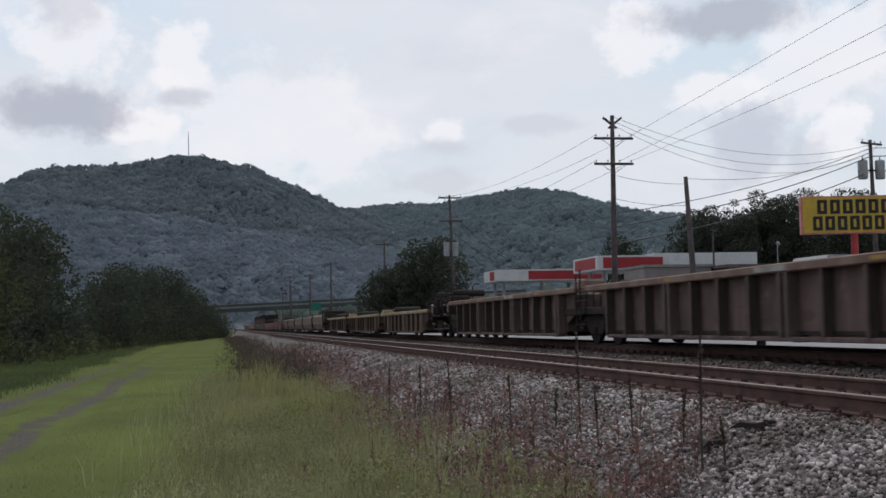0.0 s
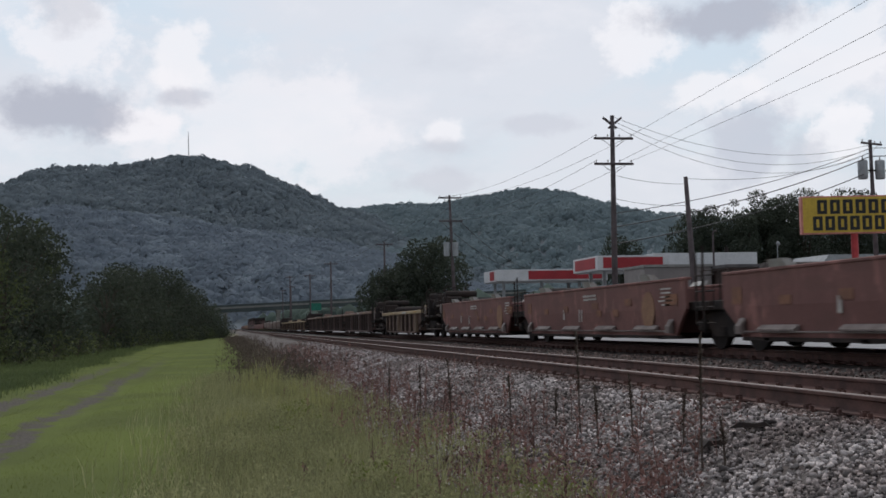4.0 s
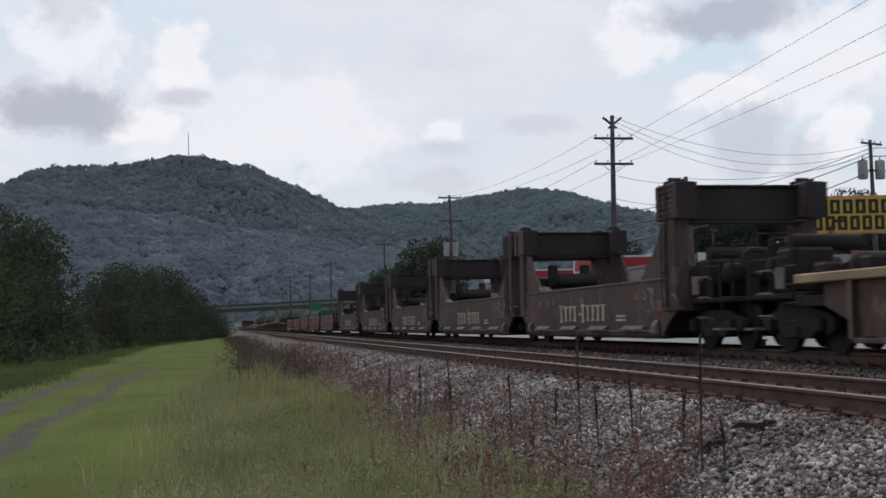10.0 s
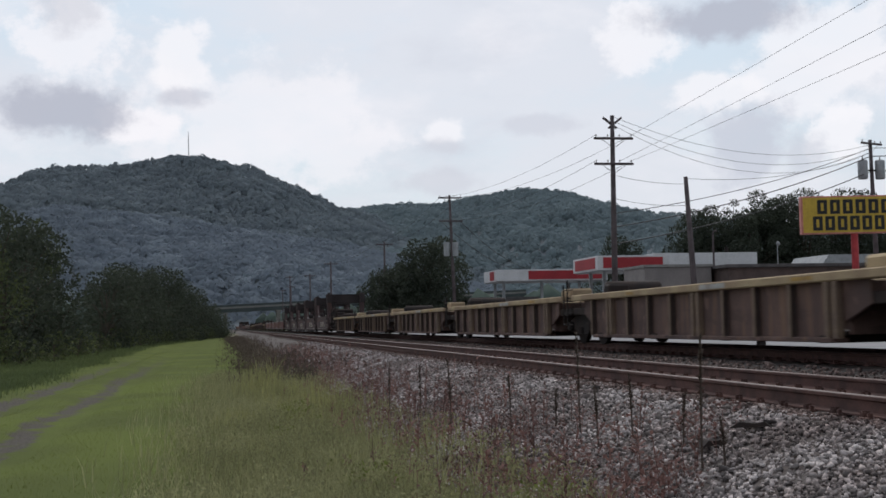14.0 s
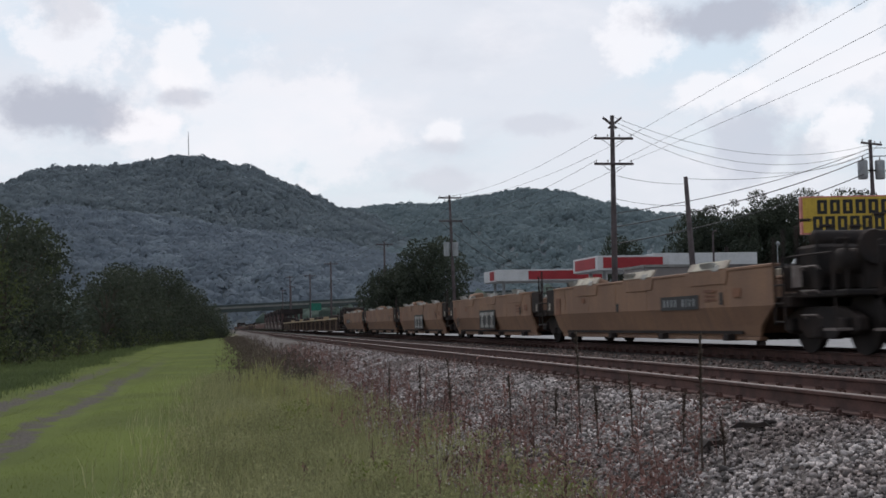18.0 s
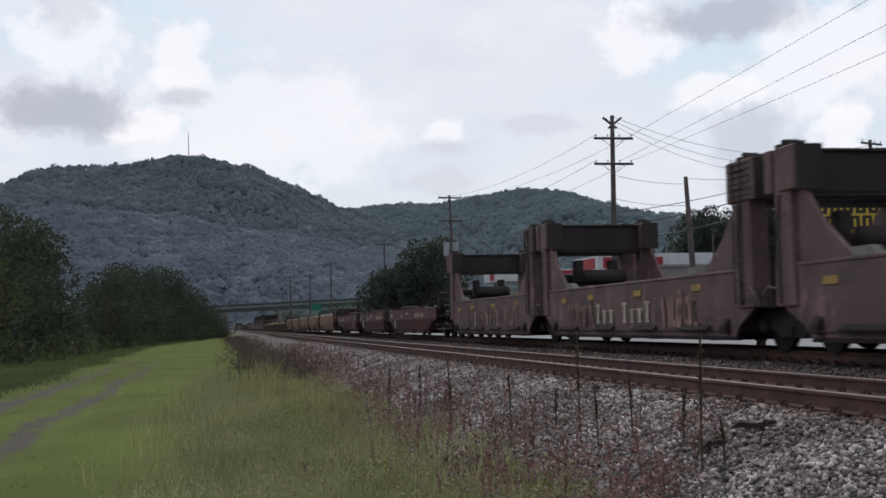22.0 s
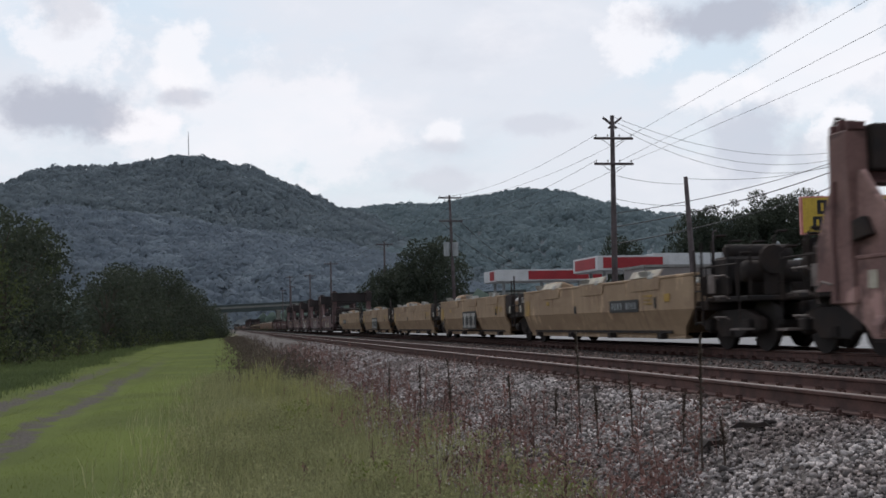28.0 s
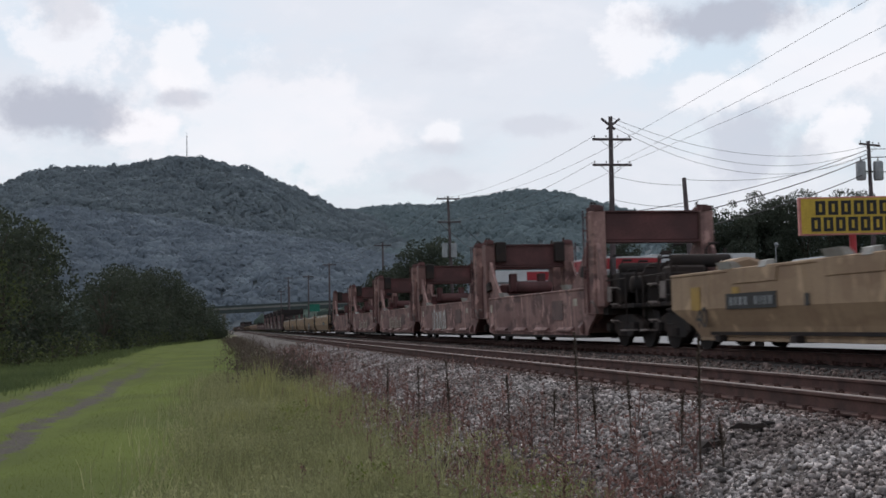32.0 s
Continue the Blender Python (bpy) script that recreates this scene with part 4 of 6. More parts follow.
for k, (zs, sag) in enumerate(((13.1, 1.4), (12.8, 1.8), (12.5, 2.1))):
    wire((23.1, 70, 12.75 - 0.25 * k), (46.7, 82.9, zs), sag, 0.013)
for z0, z1, r in ((12.9, 7.0, 0.024), (12.3, 6.2, 0.036), (11.2, 5.2, 0.036)):
    wire((46.9, 83.0, z0), (23.0, 70.0, z1), 0.55, r)
    wire((46.9, 83.0, z0), (68, 88, z0 + 3.0), 0.5, r)
wire((25.4, 64.7, 8.45), (46.9, 83.0, 12.6), 0.7, 0.013)
wire((23.0, 70, 9.3), (25.4, 64.7, 8.15), 0.15, 0.013)
wire((23.0, 70, 7.9), (25.4, 64.7, 6.95), 0.15, 0.013)

# ---- filling station ----
def canopy(x0, y0, x1, y1, z0, z1, label, reds, posts):
    c = thing("canopy", label, "canopy", 0, round(0.341 * y0 + 0.187 * x0, 1), -0.3)
    part("fascia", Shape().box(x0, x1, y0, y1, z0, z1).mesh("fascia", WHITE_PANEL, 0.03), None, c, "white fascia")
    part("soffit", Shape().box(x0 + 0.2, x1 - 0.2, y0 + 0.2, y1 - 0.2, z0 - 0.06, z0 - 0.004), GREY_METAL, c)
    for face, a, b in reds:
        h0, h1 = z0 + 0.16, z1 - 0.16
        if face == "front":
            part("red_band", Shape().box(a, b, y0 - 0.05, y0 - 0.003, h0, h1), RED_PANEL, c, "red band")
        else:
            part("red_band", Shape().box(x0 - 0.05, x0 - 0.003, a, b, h0, h1), RED_PANEL, c, "red band")
    for px, py in posts:
        part("post", Shape().box(px - 0.15, px + 0.15, py - 0.15, py + 0.15, 0, z0 - 0.06).mesh("post", GREY_METAL, 0.02), None, c)
    return c


canopy(32.0, 72.0, 38.5, 79.5, 5.35, 6.6, "white filling-station canopy with broad red bands", [("front", 32.5, 37.9), ("left", 72.7, 78.8)], [(33.2, 74), (37.4, 74), (33.2, 78), (37.4, 78)])
canopy(30.9, 98.0, 44.0, 105.0, 5.7, 7.0, "long white filling-station canopy with a red band", [("front", 34.6, 43.6), ("left", 99.4, 101.6)], [(32, 99.4), (36.5, 99.4), (41, 99.4), (32, 104), (41, 104)])
shop = thing("shop", "low shop building with a deep white fascia", "building", 43.4, 119.4, -0.30)
part("wall", Shape().box(0, 10.5, 0, 9, 0, 6.3).mesh("wall", GREY_WALL, 0.02), None, shop)
part("fascia", Shape().box(-0.3, 10.8, -0.35, 9.3, 6.35, 7.7).mesh("fascia", WHITE_PANEL, 0.03), None, shop, "white fascia")
for i in range(4):
    w = part("window", Shape().box(0.8 + i * 2.4, 2.6 + i * 2.4, -0.06, -0.003, 0.9, 2.8), DARK_GLASS, shop)
    part("frame", Shape().box(0.72 + i * 2.4, 2.68 + i * 2.4, -0.10, -0.062, 2.8, 2.9), WHITE_PANEL, w)
for dx in (6.4, 7.9):
    part("vent_pipe", Shape().tube([(dx, 0.5, 7.7), (dx, 0.5, 8.3)], 0.16, 8), DARK_STEEL, shop)
kiosk = thing("building", "pale grey flat-roofed building by the filling station", "building", 32, 90.5, -0.30)
part("wall", Shape().box(0, 5.4, 0, 5, 0, 5.0).mesh("wall", GREY_WALL, 0.03), None, kiosk)
part("parapet", Shape().box(-0.1, 5.5, -0.1, 5.1, 5.0, 5.2), CONCRETE, kiosk)
part("door", Shape().box(2.0, 3.0, -0.06, -0.003, 0, 2.1), DARK_GLASS, kiosk)
low = thing("building", "long low brown building with a flat dark roof", "building", 37.8, 88.2, -0.30)
part("wall", Shape().box(0, 17, 0, 9, 0, 4.8).mesh("wall", FENCE_WOOD, 0.02), None, low)
part("roof", Shape().box(-0.3, 17.3, -0.3, 9.3, 4.8, 5.05).mesh("roof", ROOF, 0.02), None, low)
for i in range(5):
    part("window", Shape().box(1.2 + 3.1 * i, 2.6 + 3.1 * i, -0.05, -0.003, 1.2, 2.6), DARK_GLASS, low)
pump_house = thing("house", "distant pale house with a light metal roof", "house", 53, 103.1, -0.30)
part("wall", Shape().box(0, 7, 0, 6, 0, 5.2).mesh("wall", WHITE_PANEL, 0.02), None, pump_house)
part("roof", Shape().prism([(-0.4, 5.2), (7.4, 5.2), (6.6, 6.5), (0.6, 6.5)], -0.4, 6.4, "y"), GREY_METAL, pump_house, "pale metal roof")
part("window", Shape().box(1.5, 2.6, -0.05, -0.003, 2.6, 4.0), DARK_GLASS, pump_house)
side_house = thing("building", "low white building beside the street", "building", 31.5, 156.1, -0.30)
part("wall", Shape().box(0, 9, 0, 7, 0, 4.0).mesh("wall", GREY_WALL, 0.02), None, side_house)
part("roof", Shape().box(-0.2, 9.2, -0.2, 7.2, 4.0, 4.3), ROOF, side_house)
shed = thing("shed", "small white shed beside the railway", "shed", 25.2, 209.0, -0.30)
part("wall", Shape().box(0, 2.7, 0, 4, 0, 5.0).mesh("wall", CONCRETE, 0.02), None, shed)
part("roof", Shape().prism([(-0.2, 5.0), (2.9, 5.0), (1.35, 6.1)], -0.2, 4.2, "y"), GREY_METAL, shed)
part("door", Shape().box(0.8, 1.8, -0.05, -0.003, 0, 2.1), DARK_GLASS, shed)

# satellite dish and yard lamp on masts
dish = thing("satellite_dish", "white satellite dish on a thin post", "satellite dish", 43.2, 91.1, 4.75)
part("post", Shape().tube([(0, 0, 0), (0, 0, 1.6)], 0.04, 6), GREY_METAL, dish)
part("bowl", Shape().tube([(0, 0.05, 1.7), (0, -0.03, 1.7), (0, -0.14, 1.72)], [0.05, 0.12, 0.18], 16), GREY_METAL, dish, "white bowl", smooth=True)
lampost = thing("yard_lamp", "tall thin yard lamp post in front of the trees", "lamp post", 45.3, 109, -0.30)
part("post", Shape().tube([(0, 0, 0), (0, 0, 9.0)], [0.14, 0.09], 8), POLE_WOOD, lampost)
part("lamp_head", Shape().tube([(0, 0, 9.0), (0, -0.6, 9.15), (0, -0.9, 9.05)], [0.05, 0.09, 0.07], 8), POLE_WOOD, lampost, "dark lamp head")

# ---- roadside sign ----
sign = thing("shop_sign", "large yellow roadside sign with black lettering on a red post", "sign", 38.35, 77.1, 6.18, turn=-10)
SW, SH = 7.4, 2.55
part("box", Shape().box(0, SW, 0.004, 0.5, 0, SH).mesh("box", SIGN_PINK, 0.03), None, sign, "faded red sign box")
part("face", Shape().box(0.12, SW - 0.1, -0.03, 0.0, 0.10, SH - 0.10), SIGN_YELLOW, sign, "yellow face")
part("post", Shape().tube([(3.6, 0.25, -6.48), (3.6, 0.25, 0)], 0.24, 12), POST_RED, sign, "red steel post")


def letter_block(x, z, w, h, slot):
    """A plain upright frame of a letter's size, with a narrow slot."""
    b, t = (w - slot) / 2, 0.2
    s = Shape().box(x, x + b, -0.06, -0.032, z, z + h).box(x + w - b, x + w, -0.06, -0.032, z, z + h)
    s.box(x + b, x + w - b, -0.06, -0.032, z, z + t).box(x + b, x + w - b, -0.06, -0.032, z + h - t, z + h)
    part("letter_block", s, SIGN_BLACK, sign)


for i in range(6):
    letter_block(1.08 + 0.86 * i, 1.34, 0.66, 0.95, 0.20)
for i in range(7):
    letter_block(0.76 + 0.83 * i, 0.24, 0.64, 0.95, 0.20)

# ---- road bridge over the valley ----
bridge = thing("road_bridge", "long steel road bridge on concrete piers crossing the tracks", "bridge", 0, 420, 0)


def slab(name, z0, z1, y0, y1, mat, label=""):
    """A piece of the gently climbing deck."""
    part(name, Shape().prism([(-52, z0), (104, z0 + 5.6), (104, z1 + 5.6), (-52, z1)], y0, y1, "y"), mat, bridge, label)


slab("deck", 5.2, 5.8, -4, 4, CONCRETE, "concrete deck")
slab("girder", 4.0, 5.19, -4.2, -3.6, BRIDGE_STEEL, "green-grey steel girder")
slab("girder", 4.0, 5.19, 3.6, 4.2, BRIDGE_STEEL, "green-grey steel girder")
slab("railing", 5.82, 6.5, -4.1, -3.95, BRIDGE_STEEL)
for x in (-34, -16, 1.5, 19, 37, 55, 73):
    z = 4.0 + (x + 52) * 5.6 / 156
    pier = part("pier", Shape().box(x - 0.6, x + 0.6, -3.5, 3.5, -1.3, z - 0.6).mesh("pier", CONCRETE, 0.05), None, bridge, "concrete pier")
    part("pier_cap", Shape().box(x - 0.9, x + 0.9, -4.2, 4.2, z - 0.6, z - 0.02), CONCRETE, pier)
road_sign = thing("highway_sign", "green highway sign above the bridge", "sign", 28.2, 402, -0.3)
part("panel", Shape().box(0, 3.9, 0, 0.15, 6.2, 8.6).mesh("panel", SIGN_GREEN, 0.03), None, road_sign, "green panel")
for dx in (0.6, 3.3):
    part("post", Shape().tube([(dx, 0.3, 0), (dx, 0.3, 8.5)], 0.13, 8), GREY_METAL, road_sign)

# woods and town trees on the valley floor behind the bridge
def woods(name, n, spot, size, label, seed):
    rng = np.random.default_rng(seed)
    b, f = lump_shape(rng, 1)
    V_, F_ = [], []
    for i in range(n):
        x, y = spot(rng)
        r = size * rng.uniform(0.6, 1.3)
        V_.append(b[rng.integers(8)] * r * np.array((1, 1, rng.uniform(0.9, 1.4))) + (x, y, r * 0.7))
        F_.append(f + i * len(b[0]))
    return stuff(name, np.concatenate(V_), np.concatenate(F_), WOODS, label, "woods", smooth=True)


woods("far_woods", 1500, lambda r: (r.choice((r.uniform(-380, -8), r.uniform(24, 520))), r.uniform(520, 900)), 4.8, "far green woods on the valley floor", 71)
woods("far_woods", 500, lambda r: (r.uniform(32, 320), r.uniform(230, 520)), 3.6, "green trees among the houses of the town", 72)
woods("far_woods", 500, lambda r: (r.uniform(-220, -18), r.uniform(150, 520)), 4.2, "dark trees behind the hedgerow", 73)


# ---- the train: units of double-stack well cars, all empty ----
# A unit's own space: y along the train, x across it (the camera's side is -x), z = 0 on the rail head, origin midway between its two joints.
WHEEL = Shape().tube([(-0.07, 0, 0), (-0.065, 0, 0), (0.05, 0, 0), (0.055, 0, 0), (0.075, 0, 0), (0.08, 0, 0)], [0.30, 0.455, 0.46, 0.49, 0.49, 0.28], 20).mesh("wheel", WHEEL_STEEL)
AXLE = Shape().tube([(-1.0, 0, 0), (1.0, 0, 0)], 0.085, 8).mesh("axle", WHEEL_STEEL)
SIDE_FRAME = Shape().prism([(-1.25, 0.36), (-1.05, 0.28), (-0.72, 0.36), (-0.45, 0.22), (0.45, 0.22), (0.72, 0.36), (1.05, 0.28), (1.25, 0.36), (1.25, 0.56), (0.95, 0.66), (0.6, 0.74), (-0.6, 0.74), (-0.95, 0.66), (-1.25, 0.56)], -0.08, 0.08, "x").mesh("side_frame", DARK_STEEL, 0.02)
BOLSTER = Shape().box(-1.0, 1.0, -0.2, 0.2, 0.40, 0.72).mesh("bolster", DARK_STEEL, 0.02)
SPRING = Shape().tube([(0, 0, 0.26), (0, 0, 0.42)], 0.16, 8).mesh("spring", DARK_STEEL)
ADAPTER = Shape().box(-0.12, 0.12, -0.14, 0.14, 0.34, 0.56).mesh("bearing_cap", DARK_STEEL, 0.03)


def truck(parent, y, lite=False):
    t = part("bogie", BOLSTER, None, parent, "dark steel bogie")
    t.matrix_basis = pose(0, y, 0)
    for sx in (-1, 1):
        part("side_frame", SIDE_FRAME, None, t).matrix_basis = pose(sx * 1.02, 0, 0)
        for sy in (-1, 1):
            part("wheel", WHEEL, None, t).matrix_basis = pose(sx * 0.75, sy * 0.89, 0.46, 0, 0, 0 if sx > 0 else 180)
            if not lite:
                part("bearing_cap", ADAPTER, None, t).matrix_basis = pose(sx * 1.1, sy * 0.89, 0)
        if not lite:
            part("spring", SPRING, None, t).matrix_basis = pose(sx * 1.04, 0, 0)
    for sy in (-1, 1) if not lite else ():
        part("axle", AXLE, None, t).matrix_basis = pose(0, sy * 0.89, 0.46)


def scribble(rng, y0, y1, z0, z1, n, x=-1.575, w=0.07):
    """Ribbons of sprayed paint, in loops and strokes, flat on the side."""
    s = Shape()
    z0, z1, w = z0 * 0.745 - 0.03, z1 * 0.745 - 0.03, w * 0.85
    for _ in range(n):
        y, z = rng.uniform(y0, y1), rng.uniform(z0, z1)
        a = rng.uniform(0, 6.28)
        turn = rng.uniform(-0.8, 0.8)
        ww = w * rng.uniform(0.6, 1.5)
        prev, st = None, min(0.15, (y1 - y0) * 0.09)
        for k in range(9):
            a += turn + rng.uniform(-0.3, 0.3)
            ny, nz = min(max(y + st * math.cos(a), y0), y1), min(max(z + st * 0.9 * math.sin(a), z0), z1)
            d = math.hypot(ny - y, nz - z) or 1
            py, pz = -(nz - z) / d * ww, (ny - y) / d * ww
            cur = ((x, ny - py, nz - pz), (x, ny + py, nz + pz))
            if prev:
                x -= 0.00006
                s.poly((prev[0], prev[1], cur[1], cur[0]))
            prev, y, z = cur, ny, nz
    return s


def strokes(rng, y0, y1, z0, z1, n, x=-1.532, w=0.05):
    """Tall sprayed strokes side by side, leaning and hooked, with drips; no writing."""
    s = Shape()
    for k in range(n):
        y = y1 - (y1 - y0) * (k + 0.5) / n + rng.uniform(-0.05, 0.05)
        lean = rng.uniform(-0.16, 0.16)
        a, b = z0 + rng.uniform(0, 0.12), z1 - rng.uniform(0, 0.15)
        ww = w * rng.uniform(0.7, 1.4)
        pts = [(y, a), (y + lean * 0.4, a + (b - a) * 0.5), (y + lean, b)]
        if rng.random() < 0.6:
            pts.append((y + lean - rng.choice((-1, 1)) * rng.uniform(0.12, 0.26), b - rng.uniform(0, 0.12)))
        if rng.random() < 0.5:
            pts.insert(0, (y - rng.choice((-1, 1)) * rng.uniform(0.1, 0.24), a + rng.uniform(0, 0.1)))
        x -= 0.0004
        for (ya, za), (yb, zb) in zip(pts, pts[1:]):
            d = math.hypot(yb - ya, zb - za) or 1
            py, pz = -(zb - za) / d * ww, (yb - ya) / d * ww
            x -= 0.00005
            s.poly(((x, ya - py, za - pz), (x, ya + py, za + pz), (x, yb + py, zb + pz), (x, yb - py, zb - pz)))
    return s


def slab_letters(parent, spots, mat, x=-1.512):
    """Plain upright blocks with slab ends, in the place of large lettering: (y, z, width, height), laid out for a side 2 m high."""
    for k, (y, z, l, h) in enumerate(spots):
        z, h = z * 0.745 - 0.03, h * 0.745
        b, t = l * (0.17 if k % 3 else 0.24), h * 0.13
        s = Shape().box(x - 0.006, x, y - b, y + b, z - h / 2 + t, z + h / 2 - t)
        s.box(x - 0.006, x, y - l / 2, y + l / 2, z + h / 2 - t, z + h / 2).box(x - 0.006, x, y - l * (0.5 if k % 2 else 0.36), y + l * (0.5 if k % 2 else 0.36), z - h / 2, z - h / 2 + t)
        part("letter_block", s, mat, parent)


SZ = 0.745    # height of the real sides over that of the 2 m layout


def bars(parent, spots, mat, name="stencil_bar", x=-1.512, t=0.006):
    """Flat plates painted on the near side: (y, z, length, height), laid out for a side 2 m high."""
    for y, z, l, h in spots:
        z, h = z * SZ - 0.03, h * SZ
        part(name, Shape().box(x - t, x, y - l / 2, y + l / 2, z - h / 2, z + h / 2), mat, parent)


def lettering(parent, text, y, z, size, mat, x=-1.52):
    cu = bpy.data.curves.new("number", "FONT")
    z, size = z * SZ - 0.03, size * SZ
    cu.body, cu.size, cu.extrude, cu.align_x = text, size, 0.002, "CENTER"
    tmp = bpy.data.objects.new("number", cu)
    me = bpy.data.meshes.new_from_object(tmp)
    bpy.data.objects.remove(tmp)
    me.materials.append(mat)
    ob = part("number", me, None, parent, "large stencilled number")
    ob.matrix_basis = Matrix.Translation((x, y, z)) @ Matrix(((0, 0, -1, 0), (-1, 0, 0, 0), (0, 1, 0, 0), (0, 0, 0, 1)))


def handrails(unit, half, mat, zt):
    for sy in (-1, 1):
        for sx in (-1, 1):
            y = sy * (half - 0.28)
            part("grab_rail", Shape().tube([(sx * 1.42, y, 0.8), (sx * 1.42, y, zt + 0.15), (sx * 1.05, y, zt + 0.15), (sx * 1.05, y, 0.85)], 0.02, 5), mat, unit, "thin steel grab rail")
            lad = Shape()
            for k in range(4):
                zz = 0.5 + 0.3 * k
                lad.tube([(sx * 1.48, y - 0.18, zz), (sx * 1.48, y + 0.18, zz)], 0.016, 4)
            if sy < 0 and sx < 0:
                lad.tube([(-1.46, y - 0.18, 0.45), (-1.46, y - 0.18, zt + 0.62)], 0.025, 5)
                lad.tube([(-1.46, y + 0.18, 0.45), (-1.46, y + 0.18, zt + 0.50)], 0.022, 5)
            part("ladder", lad, mat, unit)


def platforms(unit, half, zt, mat):
    for sy in (-1, 1):
        y0, y1 = sorted((sy * (half - 0.1), sy * (half - 2.0)))
        part("end_platform", Shape().box(-1.36, 1.36, y0, y1, 0.74, 0.92).mesh("end_platform", DARK_STEEL, 0.015), None, unit, "dark steel end platform")
        part("end_wall", Shape().box(-1.3, 1.3, sy * (half - 2.0) - 0.05, sy * (half - 2.0) + 0.05, 0.3, zt - 0.15).mesh("end_wall", mat, 0.01), None, unit)
        part("drawbar", Shape().box(-0.7, 0.7, min(sy * half, sy * (half - 1.4)), max(sy * half, sy * (half - 1.4)), 0.60, 0.735).mesh("drawbar", DARK_STEEL, 0.03), None, unit)
    part("air_reservoir", Shape().tube([(-0.75, half - 0.95, 1.35), (-0.7, half - 0.95, 1.35), (0.7, half - 0.95, 1.35), (0.75, half - 0.95, 1.35)], [0.12, 0.24, 0.24, 0.12], 12), DARK_STEEL, unit, "dark air tank", smooth=True)
    part("brake_valve", Shape().box(-0.9, -0.35, half - 1.75, half - 1.35, 0.92, 1.5).mesh("brake_valve", DARK_STEEL, 0.05), None, unit)
    part("brake_cylinder", Shape().tube([(0.2, -half + 0.7, 1.15), (0.2, -half + 1.5, 1.15)], 0.19, 10), DARK_STEEL, unit)
    part("hose", Shape().tube([(-0.9, half - 0.3, 1.1), (-0.95, half - 0.1, 0.8), (-0.9, half + 0.1, 0.75), (-0.85, half + 0.3, 1.2)], 0.03, 5), DARK_STEEL, unit)


def well_floor(unit, half):
    part("well_floor", Shape().box(-1.35, 1.35, -half + 2.05, half - 2.05, 0.29, 0.35), DARK_STEEL, unit)
    for k in range(4):
        y = (-half + 2.6) + (2 * half - 5.2) * k / 3
        part("cross_bearer", Shape().box(-1.45, 1.45, y - 0.12, y + 0.12, 0.17, 0.288), DARK_STEEL, unit)


def guides(unit, half, zt, mat, n=3):
    for sx in (-1, 1):
        for k in range(n):
            y = (-half + 3.2) + (2 * half - 6.4) * k / (n - 1)
            part("container_guide", Shape().prism([(sx * 1.50, zt), (sx * 1.30, zt), (sx * 1.42, zt + 0.12), (sx * 1.56, zt + 0.13)], y - 0.3, y + 0.3, "y"), mat, unit, "pale cast container guide")


OUTER = [False, False]   # whether the unit being built has a coupler at its +y and at its -y end


def smooth_sides(unit, half, zt, brk, inset, mat, end=0.6, arch=1.5, outer=None):
    """Plain side sheets: upright above brk, leaning in below it, arched up over the bogies."""
    for sx in (-1, 1):
        s = Shape()
        e1, e0 = (outer if outer is not None and o else end for o in OUTER)
        a1, a0, b = half - e1, -half + e0, half - arch
        zl = 0.25
        zm = max(brk, 0.78)
        s.prism([(a0, zt), (a1, zt), (a1, zm), (a0, zm)], sx * 1.50, sx * 1.44, "x")
        n = len(s.v)
        low = [(a0, zm, 1.50), (a1, zm, 1.50), (b + 0.2, 0.44, 1.50 - inset * 0.7), (b, zl, 1.50 - inset), (-b, zl, 1.50 - inset), (-b - 0.2, 0.44, 1.50 - inset * 0.7)]
        s.v += [(sx * x, y, z) for y, z, x in low] + [(sx * (x - 0.06), y, z) for y, z, x in low]
        s.f += [tuple(n + i for i in range(6)), tuple(n + 11 - i for i in range(6))]
        s.f += [(n + i, n + 6 + i, n + 6 + (i + 1) % 6, n + (i + 1) % 6) for i in range(6)]
        part("side_sheet", s, mat, unit)
        part("top_chord", Shape().box(min(sx * 1.52, sx * 1.36), max(sx * 1.52, sx * 1.36), a0, a1, zt - 0.012, zt + 0.05).mesh("top_chord", mat, 0.015), None, unit)
        xb = 1.50 - inset
        part("bottom_sill", Shape().box(min(sx * xb, sx * (xb - 0.14)), max(sx * xb, sx * (xb - 0.14)), -b, b, 0.18, 0.246).mesh("bottom_sill", mat if inset > 0.15 else DARK_STEEL, 0.01), None, unit)


def walkway(unit, half, mat):
    """Step brackets and a thin running rail low on the near and far sides."""
    for sx in (-1, 1):
        part("running_rail", Shape().tube([(sx * 1.56, -half + 1.7, 0.34), (sx * 1.56, half - 1.7, 0.34)], 0.016, 5), mat, unit, "thin worn steel rail")
        for k in range(4):
            y = (-half + 3.2) + (2 * half - 6.4) * k / 3
            part("step_bracket", Shape().prism([(sx * 1.505, 0.36), (sx * 1.505, 0.46), (sx * 1.60, 0.385), (sx * 1.60, 0.36)], y - 0.7, y + 0.7, "y"), mat, unit, "worn steel step")
        for sy in (-1, 1):
            y = sy * (half - 1.75)
            part("jack_pad", Shape().prism([(sx * 1.505, 0.30), (sx * 1.505, 0.58), (sx * 1.60, 0.44), (sx * 1.60, 0.30)], y - 0.12, y + 0.12, "y"), mat, unit)


